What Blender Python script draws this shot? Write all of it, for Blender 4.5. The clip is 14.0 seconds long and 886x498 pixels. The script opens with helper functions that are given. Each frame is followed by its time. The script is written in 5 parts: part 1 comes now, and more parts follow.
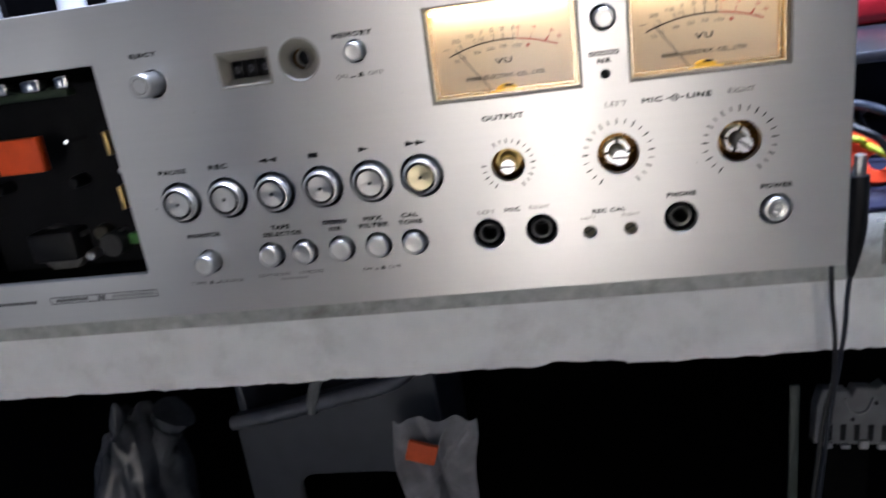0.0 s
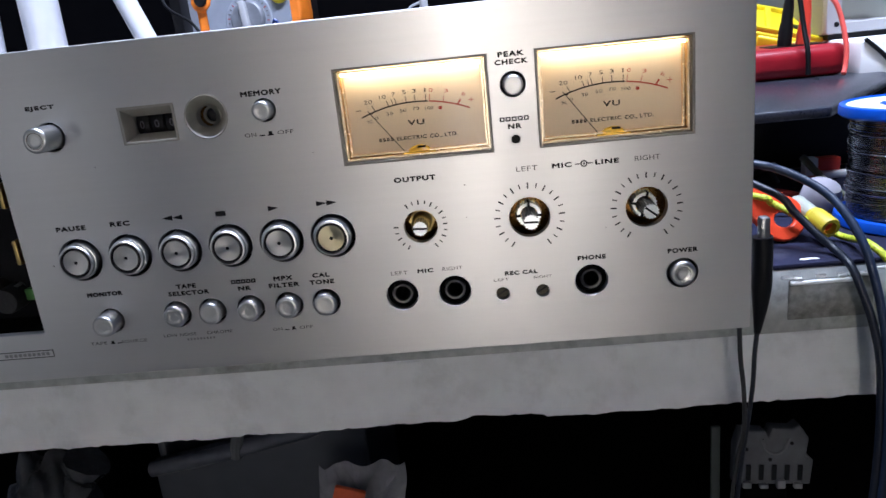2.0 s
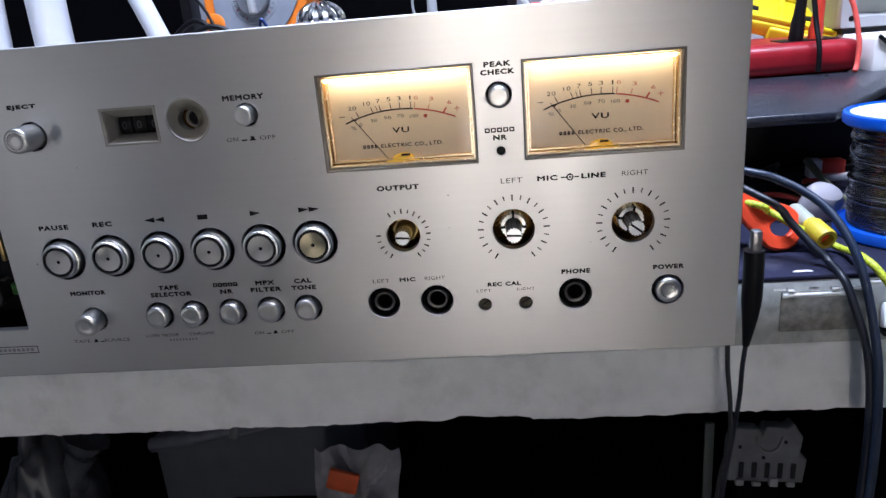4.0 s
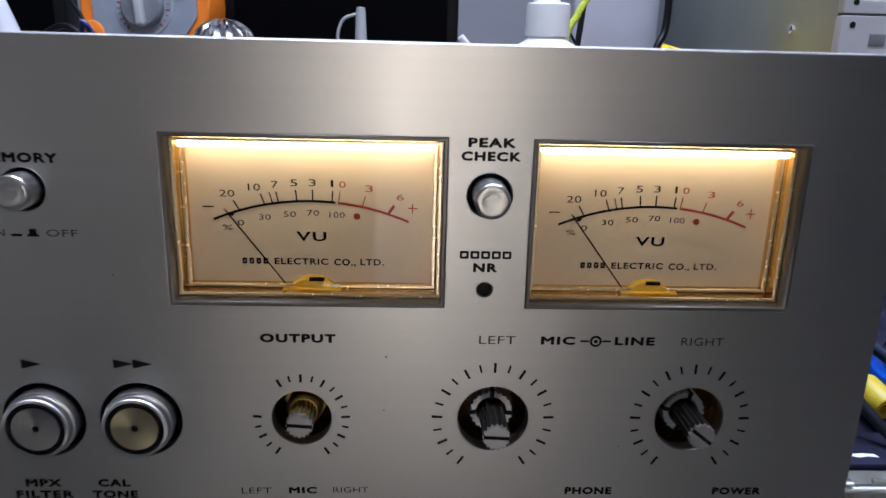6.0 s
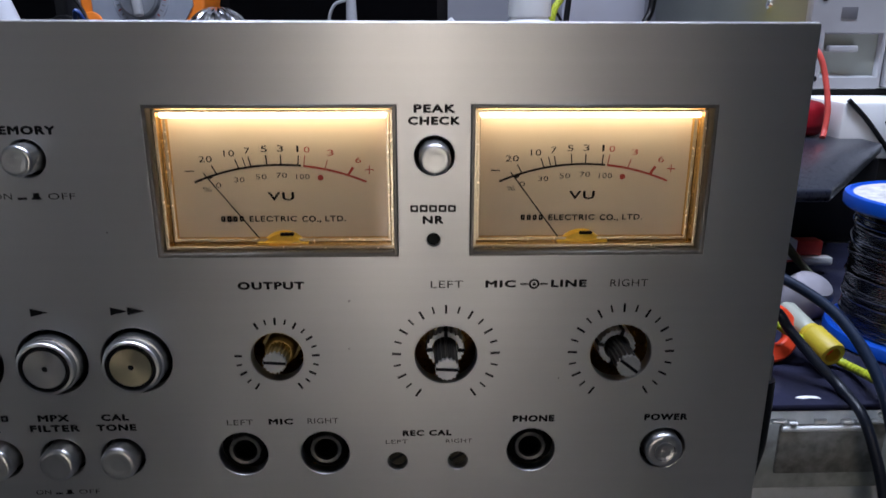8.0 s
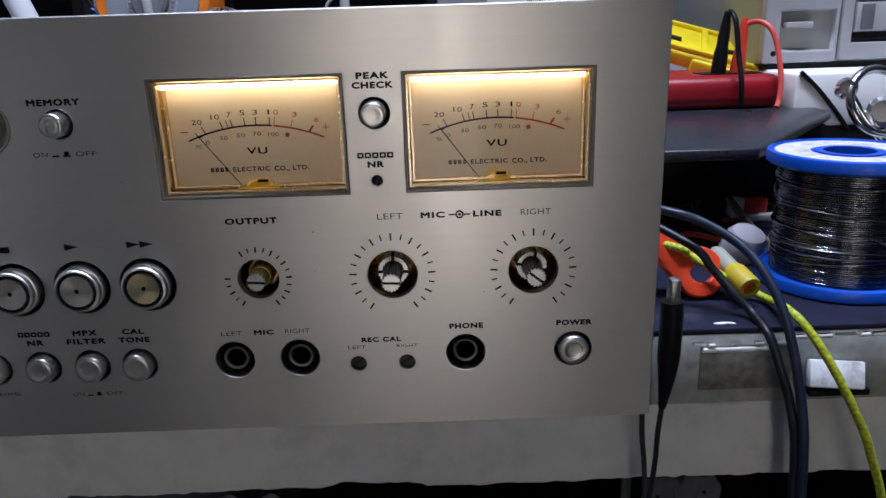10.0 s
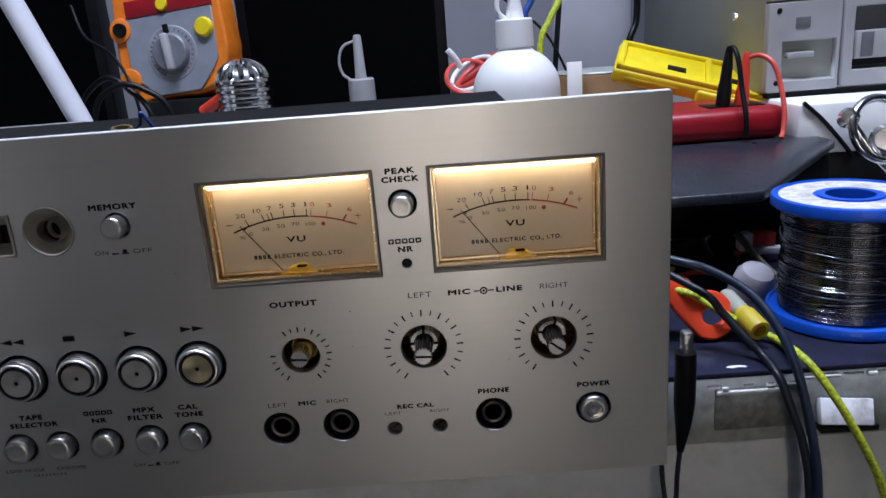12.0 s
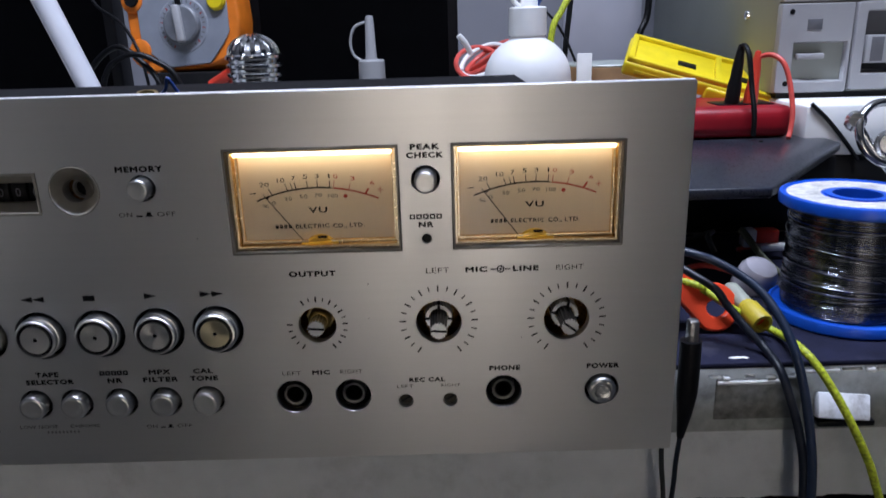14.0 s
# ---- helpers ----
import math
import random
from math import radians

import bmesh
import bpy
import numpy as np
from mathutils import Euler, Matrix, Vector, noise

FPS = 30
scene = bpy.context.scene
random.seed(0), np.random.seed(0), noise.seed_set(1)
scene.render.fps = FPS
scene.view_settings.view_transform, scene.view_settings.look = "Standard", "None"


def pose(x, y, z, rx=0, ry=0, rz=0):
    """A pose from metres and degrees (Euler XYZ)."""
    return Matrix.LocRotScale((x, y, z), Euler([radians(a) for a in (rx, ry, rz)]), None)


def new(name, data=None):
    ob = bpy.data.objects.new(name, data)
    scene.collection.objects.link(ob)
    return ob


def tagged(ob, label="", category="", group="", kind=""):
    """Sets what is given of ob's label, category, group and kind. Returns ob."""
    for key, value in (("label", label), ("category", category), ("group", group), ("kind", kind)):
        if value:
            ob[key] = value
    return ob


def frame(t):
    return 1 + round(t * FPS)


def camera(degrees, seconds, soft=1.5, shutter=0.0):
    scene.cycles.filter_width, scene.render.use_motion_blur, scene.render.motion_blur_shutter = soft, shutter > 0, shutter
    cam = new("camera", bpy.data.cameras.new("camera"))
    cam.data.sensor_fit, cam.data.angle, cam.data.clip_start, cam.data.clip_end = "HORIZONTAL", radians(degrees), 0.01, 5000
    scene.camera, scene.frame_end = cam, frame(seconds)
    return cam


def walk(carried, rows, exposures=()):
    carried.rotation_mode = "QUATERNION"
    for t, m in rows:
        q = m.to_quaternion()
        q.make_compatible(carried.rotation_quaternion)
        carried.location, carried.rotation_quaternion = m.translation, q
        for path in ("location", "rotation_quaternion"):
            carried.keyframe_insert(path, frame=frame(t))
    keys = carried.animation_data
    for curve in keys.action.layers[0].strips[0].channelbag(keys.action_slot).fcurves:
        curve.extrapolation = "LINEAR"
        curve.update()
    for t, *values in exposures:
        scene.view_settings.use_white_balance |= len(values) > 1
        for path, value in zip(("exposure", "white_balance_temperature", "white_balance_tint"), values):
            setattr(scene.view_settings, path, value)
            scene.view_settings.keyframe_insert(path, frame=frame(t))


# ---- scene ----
cam = camera(63.38, 14.0, shutter=0.5)
ROWS = [  # seconds, x, y, z, tilt, roll, heading
    (0, 0.0949, -0.3145, 0.1262, 71.93, 7.47, 6.87),
    (0.5, 0.1102, -0.3029, 0.1361, 73.69, 5.56, 4.24),
    (1, 0.1007, -0.3020, 0.1378, 74.30, 5.05, 3.01),
    (1.5, 0.1027, -0.3015, 0.1394, 73.49, 5.28, 3.26),
    (2, 0.1090, -0.3044, 0.1387, 73.45, 5.80, 2.54),
    (2.2, 0.1122, -0.3040, 0.1453, 71.92, 6.11, 2.51),
    (4.3, 0.1228, -0.2901, 0.1525, 71.28, 4.48, 3.90),
    (4.5, 0.1136, -0.2752, 0.1500, 73.90, 3.74, 2.44),
    (5, 0.1005, -0.2364, 0.1495, 74.32, -2.12, 2.50),
    (5.5, 0.1069, -0.2178, 0.1529, 74.87, -2.74, 1.26),
    (6, 0.1046, -0.1618, 0.1495, 74.28, -1.46, -2.11),
    (6.5, 0.1008, -0.1544, 0.1416, 74.48, -0.83, -2.95),
    (7, 0.1172, -0.1910, 0.1566, 73.86, 0.63, -0.82),
    (7.5, 0.1205, -0.1951, 0.1566, 73.51, 1.06, -0.55),
    (8, 0.1184, -0.1869, 0.1479, 73.15, -0.15, -1.82),
    (8.5, 0.1191, -0.1985, 0.1440, 72.99, -0.10, -1.67),
    (9, 0.1313, -0.2251, 0.1489, 73.06, 0.57, -2.33),
    (9.2, 0.1379, -0.2291, 0.1426, 72.85, 0.53, -1.73),
    (11.3, 0.1439, -0.2578, 0.1589, 72.73, 2.95, -0.32),
    (11.5, 0.1379, -0.2582, 0.1645, 72.34, 3.34, -0.94),
    (12, 0.1396, -0.2558, 0.1736, 73.58, 4.25, -0.38),
    (12.5, 0.1366, -0.2514, 0.1747, 73.69, 3.62, -0.76),
    (13, 0.1393, -0.2514, 0.1762, 74.02, 2.82, -0.06),
    (13.5, 0.1354, -0.2576, 0.1759, 74.03, 1.85, 0.30),
    (14, 0.1294, -0.2612, 0.1709, 72.71, 1.60, -0.17),
]
EXPOSURES = [(t, stops, 6200 if t < 5.2 else 6420 if t < 10 else 6500, 18) for t, stops in (
    (0.0, 1.16), (0.5, 0.92), (2.2, 0.73), (4.3, 0.70), (4.6, 0.54), (5.0, 0.40), (5.5, 0.26), (6.0, 0.08), (6.5, -0.10), (8.0, -0.20), (8.5, -0.30), (9.0, -0.26), (11.3, -0.20), (14.0, -0.20))]
# A slow hand-held pass over the front of a cassette deck on a repair bench.
walk(cam, [(t, pose(*r)) for t, *r in ROWS], EXPOSURES)

# ---- light ----
world = bpy.data.worlds.new("room_air")
scene.world = world
world.use_nodes = True
world.node_tree.nodes["Background"].inputs[0].default_value = (0.75, 0.85, 1.0, 1)
world.node_tree.nodes["Background"].inputs[1].default_value = 0.004


WIN_X, WIN_W, WIN_Z0, WIN_Z1 = 0.14, 0.36, -0.82, 1.10
SIDE_X, SIDE_W, SIDE_Z0, SIDE_Z1 = -2.10, 0.50, -0.80, 0.40


def area_lamp(name, m, sx, sy, watts, colour):
    data = bpy.data.lights.new(name, "AREA")
    data.shape, data.size, data.size_y, data.energy, data.color = "RECTANGLE", sx, sy, watts, colour
    ob = new(name, data)
    ob.matrix_world = m
    return ob


COOL = (0.69, 0.81, 1.0)
area_lamp("ceiling_tube_light", pose(0.25, -0.02, 1.66), 1.2, 0.16, 55, COOL)
# daylight through the window in the wall that faces the bench
area_lamp("window_daylight", pose(WIN_X, -2.58, (WIN_Z0 + WIN_Z1) / 2, 90, 0, 0) @ pose(0, 0, 0, 180, 0, 0), WIN_W, WIN_Z1 - WIN_Z0, 20.5, (1.0, 0.96, 0.905))
area_lamp("window_daylight", pose(SIDE_X, -2.58, (SIDE_Z0 + SIDE_Z1) / 2, 90, 0, 0) @ pose(0, 0, 0, 180, 0, 0), SIDE_W, SIDE_Z1 - SIDE_Z0, 1.4, (0.55, 0.81, 1.0))


# ---- materials ----
def nodes_of(name):
    m = bpy.data.materials.new(name)
    m.use_nodes = True
    t = m.node_tree
    return m, t, t.nodes["Principled BSDF"]


def mat(name, base, rough=0.5, metal=0.0, var=0.18, scale=60.0, bump=0.0, bscale=900.0, dirt=0.0, dirt_col=(0.05, 0.045, 0.035), stretch=(1, 1, 1), spec=0.5):
    m, t, b = nodes_of(name)
    n, l = t.nodes, t.links
    co = n.new("ShaderNodeTexCoord")
    mp = n.new("ShaderNodeMapping")
    mp.inputs["Scale"].default_value = stretch
    l.new(co.outputs["Object"], mp.inputs["Vector"])
    big = n.new("ShaderNodeTexNoise")
    big.inputs["Scale"].default_value, big.inputs["Detail"].default_value = scale, 5
    fine = n.new("ShaderNodeTexNoise")
    fine.inputs["Scale"].default_value, fine.inputs["Detail"].default_value = bscale, 3
    for q in (big, fine):
        l.new(mp.outputs[0], q.inputs["Vector"])
    ramp = n.new("ShaderNodeValToRGB")
    ramp.color_ramp.elements[0].position, ramp.color_ramp.elements[1].position = 0.3, 0.7
    ramp.color_ramp.elements[0].color = (*[c * (1 - var) for c in base], 1)
    ramp.color_ramp.elements[1].color = (*[min(1, c * (1 + var)) for c in base], 1)
    l.new(big.outputs["Fac"], ramp.inputs[0])
    colour = ramp.outputs[0]
    if dirt > 0:
        spots = n.new("ShaderNodeTexNoise")
        spots.inputs["Scale"].default_value, spots.inputs["Detail"].default_value, spots.inputs["Roughness"].default_value = scale * 0.45, 8, 0.65
        l.new(co.outputs["Object"], spots.inputs["Vector"])
        cut = n.new("ShaderNodeValToRGB")
        cut.color_ramp.elements[0].position, cut.color_ramp.elements[1].position = 0.52, 0.75
        cut.color_ramp.elements[0].color, cut.color_ramp.elements[1].color = (0, 0, 0, 1), (dirt, dirt, dirt, 1)
        l.new(spots.outputs["Fac"], cut.inputs[0])
        mix = n.new("ShaderNodeMix")
        mix.data_type = "RGBA"
        l.new(cut.outputs[0], mix.inputs[0])
        l.new(colour, mix.inputs[6])
        mix.inputs[7].default_value = (*dirt_col, 1)
        colour = mix.outputs[2]
    l.new(colour, b.inputs["Base Color"])
    rr = n.new("ShaderNodeMapRange")
    rr.inputs["To Min"].default_value, rr.inputs["To Max"].default_value = max(0.02, rough * 0.8), min(1, rough * 1.25)
    l.new(fine.outputs["Fac"], rr.inputs["Value"])
    l.new(rr.outputs[0], b.inputs["Roughness"])
    b.inputs["Metallic"].default_value = metal
    b.inputs["Specular IOR Level"].default_value = spec
    if bump > 0:
        bp = n.new("ShaderNodeBump")
        bp.inputs["Strength"].default_value, bp.inputs["Distance"].default_value = bump, 0.0004
        l.new(fine.outputs["Fac"], bp.inputs["Height"])
        l.new(bp.outputs[0], b.inputs["Normal"])
    return m


def brushed(name, base, rough, aniso, axis=None):
    """Brushed aluminium: fine streaks along x, or turned rings round an axis."""
    m = mat(name, base, rough, 1.0, 0.015, 14, 0.012 if axis is None else 0.0, 260, stretch=(0.03, 1, 30) if axis is None else (1, 1, 1))
    t = m.node_tree
    b = t.nodes["Principled BSDF"]
    b.inputs["Anisotropic"].default_value = aniso
    if axis is None:
        n, l = t.nodes, t.links
        co, mp, smear = n.new("ShaderNodeTexCoord"), n.new("ShaderNodeMapping"), n.new("ShaderNodeTexNoise")
        mp.inputs["Scale"].default_value = (26, 1, 7)
        smear.inputs["Scale"].default_value, smear.inputs["Detail"].default_value = 1.0, 4
        ramp, mul = n.new("ShaderNodeMapRange"), n.new("ShaderNodeMath")
        ramp.inputs["From Min"].default_value, ramp.inputs["From Max"].default_value = 0.3, 0.7
        ramp.inputs["To Min"].default_value, ramp.inputs["To Max"].default_value = 0.88, 1.12
        mul.operation = "MULTIPLY"
        l.new(co.outputs["Object"], mp.inputs["Vector"])
        l.new(mp.outputs[0], smear.inputs["Vector"])
        l.new(smear.outputs["Fac"], ramp.inputs["Value"])
        old = b.inputs["Roughness"].links[0].from_socket
        l.new(old, mul.inputs[0])
        l.new(ramp.outputs[0], mul.inputs[1])
        l.new(mul.outputs[0], b.inputs["Roughness"])
    b.inputs["Anisotropic Rotation"].default_value = 0.25 if axis is None else 0.0
    tan = t.nodes.new("ShaderNodeTangent")
    if axis is None:
        tan.direction_type = "UV_MAP"
    else:
        tan.direction_type, tan.axis = "RADIAL", axis
    t.links.new(tan.outputs[0], b.inputs["Tangent"])
    return m


def glow(name, colour, strength):
    m, t, b = nodes_of(name)
    b.inputs["Base Color"].default_value = (0.9, 0.85, 0.7, 1)
    b.inputs["Emission Color"].default_value = (*colour, 1)
    b.inputs["Emission Strength"].default_value = strength
    return m


def clear_glass(name, tint=(1, 1, 1)):
    m, t, b = nodes_of(name)
    n, l = t.nodes, t.links
    tr, gl, fr, mx = n.new("ShaderNodeBsdfTransparent"), n.new("ShaderNodeBsdfGlossy"), n.new("ShaderNodeFresnel"), n.new("ShaderNodeMixShader")
    tr.inputs[0].default_value, gl.inputs["Roughness"].default_value = (*tint, 1), 0.03
    fr.inputs["IOR"].default_value = 1.22
    l.new(fr.outputs[0], mx.inputs[0])
    l.new(tr.outputs[0], mx.inputs[1])
    l.new(gl.outputs[0], mx.inputs[2])
    l.new(mx.outputs[0], n["Material Output"].inputs[0])
    return m


ALU = brushed("brushed_aluminium", (0.635, 0.63, 0.62), 0.36, 0.35)
ALU_EDGE = mat("edge_highlight_white", (0.93, 0.93, 0.95), 0.35, 0.2, 0.04, 80)
CAP = brushed("turned_aluminium", (0.58, 0.58, 0.57), 0.35, 0.7, "Y")
CAP_GOLD = brushed("gold_tinted_aluminium", (0.64, 0.57, 0.38), 0.34, 0.7, "Y")
CHROME = mat("worn_chrome", (0.80, 0.80, 0.81), 0.16, 1.0, 0.06, 300)
STEEL = mat("dull_steel", (0.45, 0.45, 0.45), 0.35, 1.0, 0.2, 300, 0.1)
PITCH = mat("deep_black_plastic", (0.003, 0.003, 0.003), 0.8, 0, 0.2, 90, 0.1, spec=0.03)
DULL_BRASS = mat("tarnished_brass", (0.06, 0.054, 0.04), 0.4, 0.8, 0.2, 300, 0.1)
SATIN = mat("satin_chrome", (0.82, 0.82, 0.82), 0.30, 1.0, 0.05, 300)
BRASS = mat("brass", (0.62, 0.45, 0.18), 0.35, 1.0, 0.2, 200, 0.1)
POLISHED = mat("polished_button_metal", (0.62, 0.62, 0.605), 0.33, 1.0, 0.04, 60, 0.0, 60)
DARK_STEEL = mat("dark_oiled_steel", (0.12, 0.11, 0.10), 0.3, 1.0, 0.2, 300, 0.1)
GOLD_PLATE = mat("yellow_passivated_steel", (0.20, 0.10, 0.025), 0.28, 1.0, 0.3, 120, 0.1)
INK = mat("black_print", (0.010, 0.009, 0.009), 0.6, 0, 0.1, 300, spec=0.12)
INK_THIN = mat("grey_print", (0.05, 0.047, 0.045), 0.6, 0, 0.1, 300, spec=0.15)
INK_FAINT = mat("faint_print", (0.27, 0.265, 0.26), 0.6, 0, 0.15, 300)
RED_INK = mat("red_print", (0.42, 0.045, 0.03), 0.6, 0, 0.1, 300)
BLACK = mat("black_plastic", (0.005, 0.005, 0.006), 0.42, 0, 0.2, 90, 0.15, spec=0.22)
BLACK_MATT = mat("matt_black_paint", (0.008, 0.008, 0.009), 0.75, 0, 0.25, 60, 0.2, dirt=0.2, dirt_col=(0.03, 0.028, 0.026), spec=0.12)
RUBBER = mat("black_rubber", (0.02, 0.02, 0.02), 0.7, 0, 0.2, 100, 0.2)
GUN = mat("dull_gunmetal", (0.19, 0.185, 0.175), 0.45, 0.9, 0.2, 300, 0.1)
BEZEL = mat("grey_bezel_metal", (0.16, 0.15, 0.135), 0.34, 0.7, 0.12, 120, 0.1)
BEIGE = mat("beige_grey_plastic", (0.33, 0.31, 0.27), 0.5, 0, 0.1, 90, 0.15)
GILT_LIP = mat("bright_gilt_lip", (0.92, 0.80, 0.56), 0.25, 0.6, 0.05, 160)
GILT = mat("gilt_reflector", (0.70, 0.46, 0.16), 0.16, 1.0, 0.08, 160)
DIAL = mat("cream_dial_card", (0.77, 0.68, 0.54), 0.7, 0, 0.04, 40, 0.05)
AMBER = mat("amber_plastic", (0.80, 0.54, 0.08), 0.07, 0, 0.1, 200)
LAMP = glow("lamp_light_bar", (1.0, 0.79, 0.48), 5.4)
GLASS = clear_glass("meter_glass")
PAINT = mat("dirty_white_bench_paint", (0.78, 0.80, 0.82), 0.5, 0, 0.05, 60, 0.3, 700, dirt=0.30, dirt_col=(0.20, 0.19, 0.165))
PAINT_UP = mat("grey_worn_shaded_paint", (0.42, 0.44, 0.43), 0.6, 0, 0.2, 110, 0.4, 600, dirt=0.6, dirt_col=(0.10, 0.09, 0.065))
GRIME = mat("grimy_label_paint", (0.22, 0.22, 0.205), 0.55, 0, 0.35, 200, 0.4, 500, dirt=0.8, dirt_col=(0.07, 0.06, 0.045))
CHIPPED = mat("chipped_white_enamel", (0.88, 0.88, 0.87), 0.4, 0, 0.08, 160, 0.3, dirt=0.35, dirt_col=(0.10, 0.08, 0.06))
MAT_BLUE = mat("navy_bench_mat", (0.010, 0.011, 0.030), 0.7, 0, 0.3, 60, 0.2, spec=0.2, dirt=0.35, dirt_col=(0.10, 0.10, 0.13))
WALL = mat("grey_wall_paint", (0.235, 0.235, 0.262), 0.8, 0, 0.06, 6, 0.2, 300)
# Unseen walls: blue-black tone cuts bounce and keeps the panel's sides dark.
DIM = mat("unseen_wall_dark_tone", (0.05, 0.065, 0.09), 0.8, 0, 0.06, 6, 0.2, 300)
CEIL = mat("white_ceiling_paint", (0.75, 0.75, 0.74), 0.85, 0, 0.05, 6, 0.2, 200)
FLOOR = mat("grey_floor_screed", (0.055, 0.053, 0.05), 0.6, 0, 0.2, 8, 0.2, 200)
CABINET = mat("grey_green_cabinet_paint", (0.31, 0.33, 0.295), 0.5, 0, 0.06, 12, 0.1, 300)
CASE = mat("pale_grey_case_plastic", (0.36, 0.36, 0.37), 0.5, 0, 0.06, 30, 0.15)
CASE_DARK = mat("dark_grey_case_plastic", (0.13, 0.13, 0.14), 0.45, 0, 0.1, 40, 0.1)
WHITE = mat("white_plastic", (0.87, 0.87, 0.86), 0.4, 0, 0.03, 60, 0.05)
WHITE_TUBE = mat("white_enamel", (0.72, 0.73, 0.78), 0.3, 0, 0.04, 40)
ORANGE = mat("orange_rubber", (0.78, 0.19, 0.012), 0.5, 0, 0.12, 60, 0.1)
DMM_GREY = mat("grey_meter_face", (0.23, 0.25, 0.29), 0.5, 0, 0.08, 60, 0.1)
RED = mat("red_plastic", (0.30, 0.008, 0.016), 0.35, 0, 0.15, 50, 0.05)
RED_BRIGHT = mat("bright_red_plastic", (0.70, 0.05, 0.025), 0.4, 0, 0.12, 80, 0.05)
ORANGE_RED = mat("orange_red_plastic", (0.74, 0.06, 0.018), 0.42, 0, 0.12, 60, 0.08)
YELLOW = mat("yellow_plastic", (0.80, 0.62, 0.01), 0.4, 0, 0.08, 60, 0.05)
YELLOW_CABLE = mat("yellow_green_cable", (0.42, 0.48, 0.025), 0.5, 0, 0.55, 620, 0.3)
DARK_CABLE = mat("dark_blue_grey_cable", (0.006, 0.009, 0.017), 0.42, 0, 0.2, 100, 0.1)
GREY_CABLE = mat("grey_blue_cable", (0.012, 0.022, 0.046), 0.38, 0, 0.2, 100, 0.1)
BLUE = mat("blue_plastic", (0.005, 0.10, 0.62), 0.35, 0, 0.12, 60, 0.05)
BLUE_CABLE = mat("blue_cable", (0.02, 0.07, 0.30), 0.4, 0, 0.1, 100)
RED_CABLE = mat("red_cable", (0.68, 0.09, 0.07), 0.4, 0, 0.1, 100)
SOLDER = mat("solder_wire", (0.30, 0.31, 0.34), 0.17, 1.0, 0.35, 140, 0.5, 500, stretch=(1, 1, 6))
PAPER = mat("scuffed_paper_label", (0.66, 0.64, 0.60), 0.6, 0, 0.25, 210, 0.2, dirt=0.9, dirt_col=(0.20, 0.19, 0.2))
FOIL = mat("silver_foil_tag", (0.80, 0.81, 0.84), 0.35, 0.0, 0.1, 160, 0.2, dirt=0.8, dirt_col=(0.22, 0.20, 0.17))
# Bag and bin under the bench: shade is taken into these dark tones.
BAG = mat("shaded_plastic_bag", (0.045, 0.048, 0.054), 0.25, 0, 0.5, 22, 0.4)
BIN = mat("shaded_bin_plastic", (0.05, 0.056, 0.07), 0.4, 0, 0.12, 30, 0.1)
BROWN = mat("brown_card", (0.26, 0.14, 0.06), 0.7, 0, 0.2, 40, 0.2)
GREEN = mat("green_print_board", (0.05, 0.18, 0.04), 0.4, 0, 0.3, 120)


# ---- mesh helpers ----
def part(name, bm, material, parent=None, label="", smooth=True):
    me = bm if isinstance(bm, bpy.types.Mesh) else bpy.data.meshes.new(name)
    if me is not bm:
        bm.to_mesh(me)
        bm.free()
    me.materials.clear()
    me.materials.append(material)
    if smooth and me is not bm:
        me.polygons.foreach_set("use_smooth", [True] * len(me.polygons))
        me.set_sharp_from_angle(angle=radians(32))
    ob = new(name, me)
    ob.parent = parent
    if label:
        ob["label"] = label
    return ob


def thing(name, label, category, group="", kind="", at=None):
    ob = new(name)
    if at is not None:
        ob.matrix_world = at
    return tagged(ob, label, category, group, kind)


def box(x0, x1, y0, y1, z0, z1, bevel=0.0, seg=2, bm=None, m=None):
    own = bmesh.new()
    bmesh.ops.create_cube(own, size=1)
    for v in own.verts:
        v.co = Vector((x0 if v.co.x < 0 else x1, y0 if v.co.y < 0 else y1, z0 if v.co.z < 0 else z1))
    if bevel > 0:
        bmesh.ops.bevel(own, geom=own.edges[:], offset=bevel, segments=seg, profile=0.5, affect="EDGES")
    if m is not None:
        bmesh.ops.transform(own, matrix=m, verts=own.verts)
    return merge(bm, own)


def merge(bm, own):
    if bm is None:
        return own
    me = bpy.data.meshes.new("merge")
    own.to_mesh(me)
    own.free()
    bm.from_mesh(me)
    bpy.data.meshes.remove(me)
    return bm


def lathe(profile, n=40, m=None, bm=None, closed=False):
    """Turns (radius, height) pairs round z."""
    own = bmesh.new()
    rings = []
    for r, z in profile:
        if r < 1e-7:
            rings.append([own.verts.new((0, 0, z))])
        else:
            rings.append([own.verts.new((r * math.cos(2 * math.pi * i / n), r * math.sin(2 * math.pi * i / n), z)) for i in range(n)])
    for a, b in zip(rings, rings[1:] + (rings[:1] if closed else [])):
        for i in range(n):
            j = (i + 1) % n
            if len(a) == 1 and len(b) > 1:
                own.faces.new((a[0], b[j], b[i])[::-1])
            elif len(b) == 1 and len(a) > 1:
                own.faces.new((a[i], a[j], b[0]))
            elif len(a) > 1:
                own.faces.new((a[i], a[j], b[j], b[i]))
    bmesh.ops.recalc_face_normals(own, faces=own.faces)
    if m is not None:
        bmesh.ops.transform(own, matrix=m, verts=own.verts)
    return merge(bm, own)


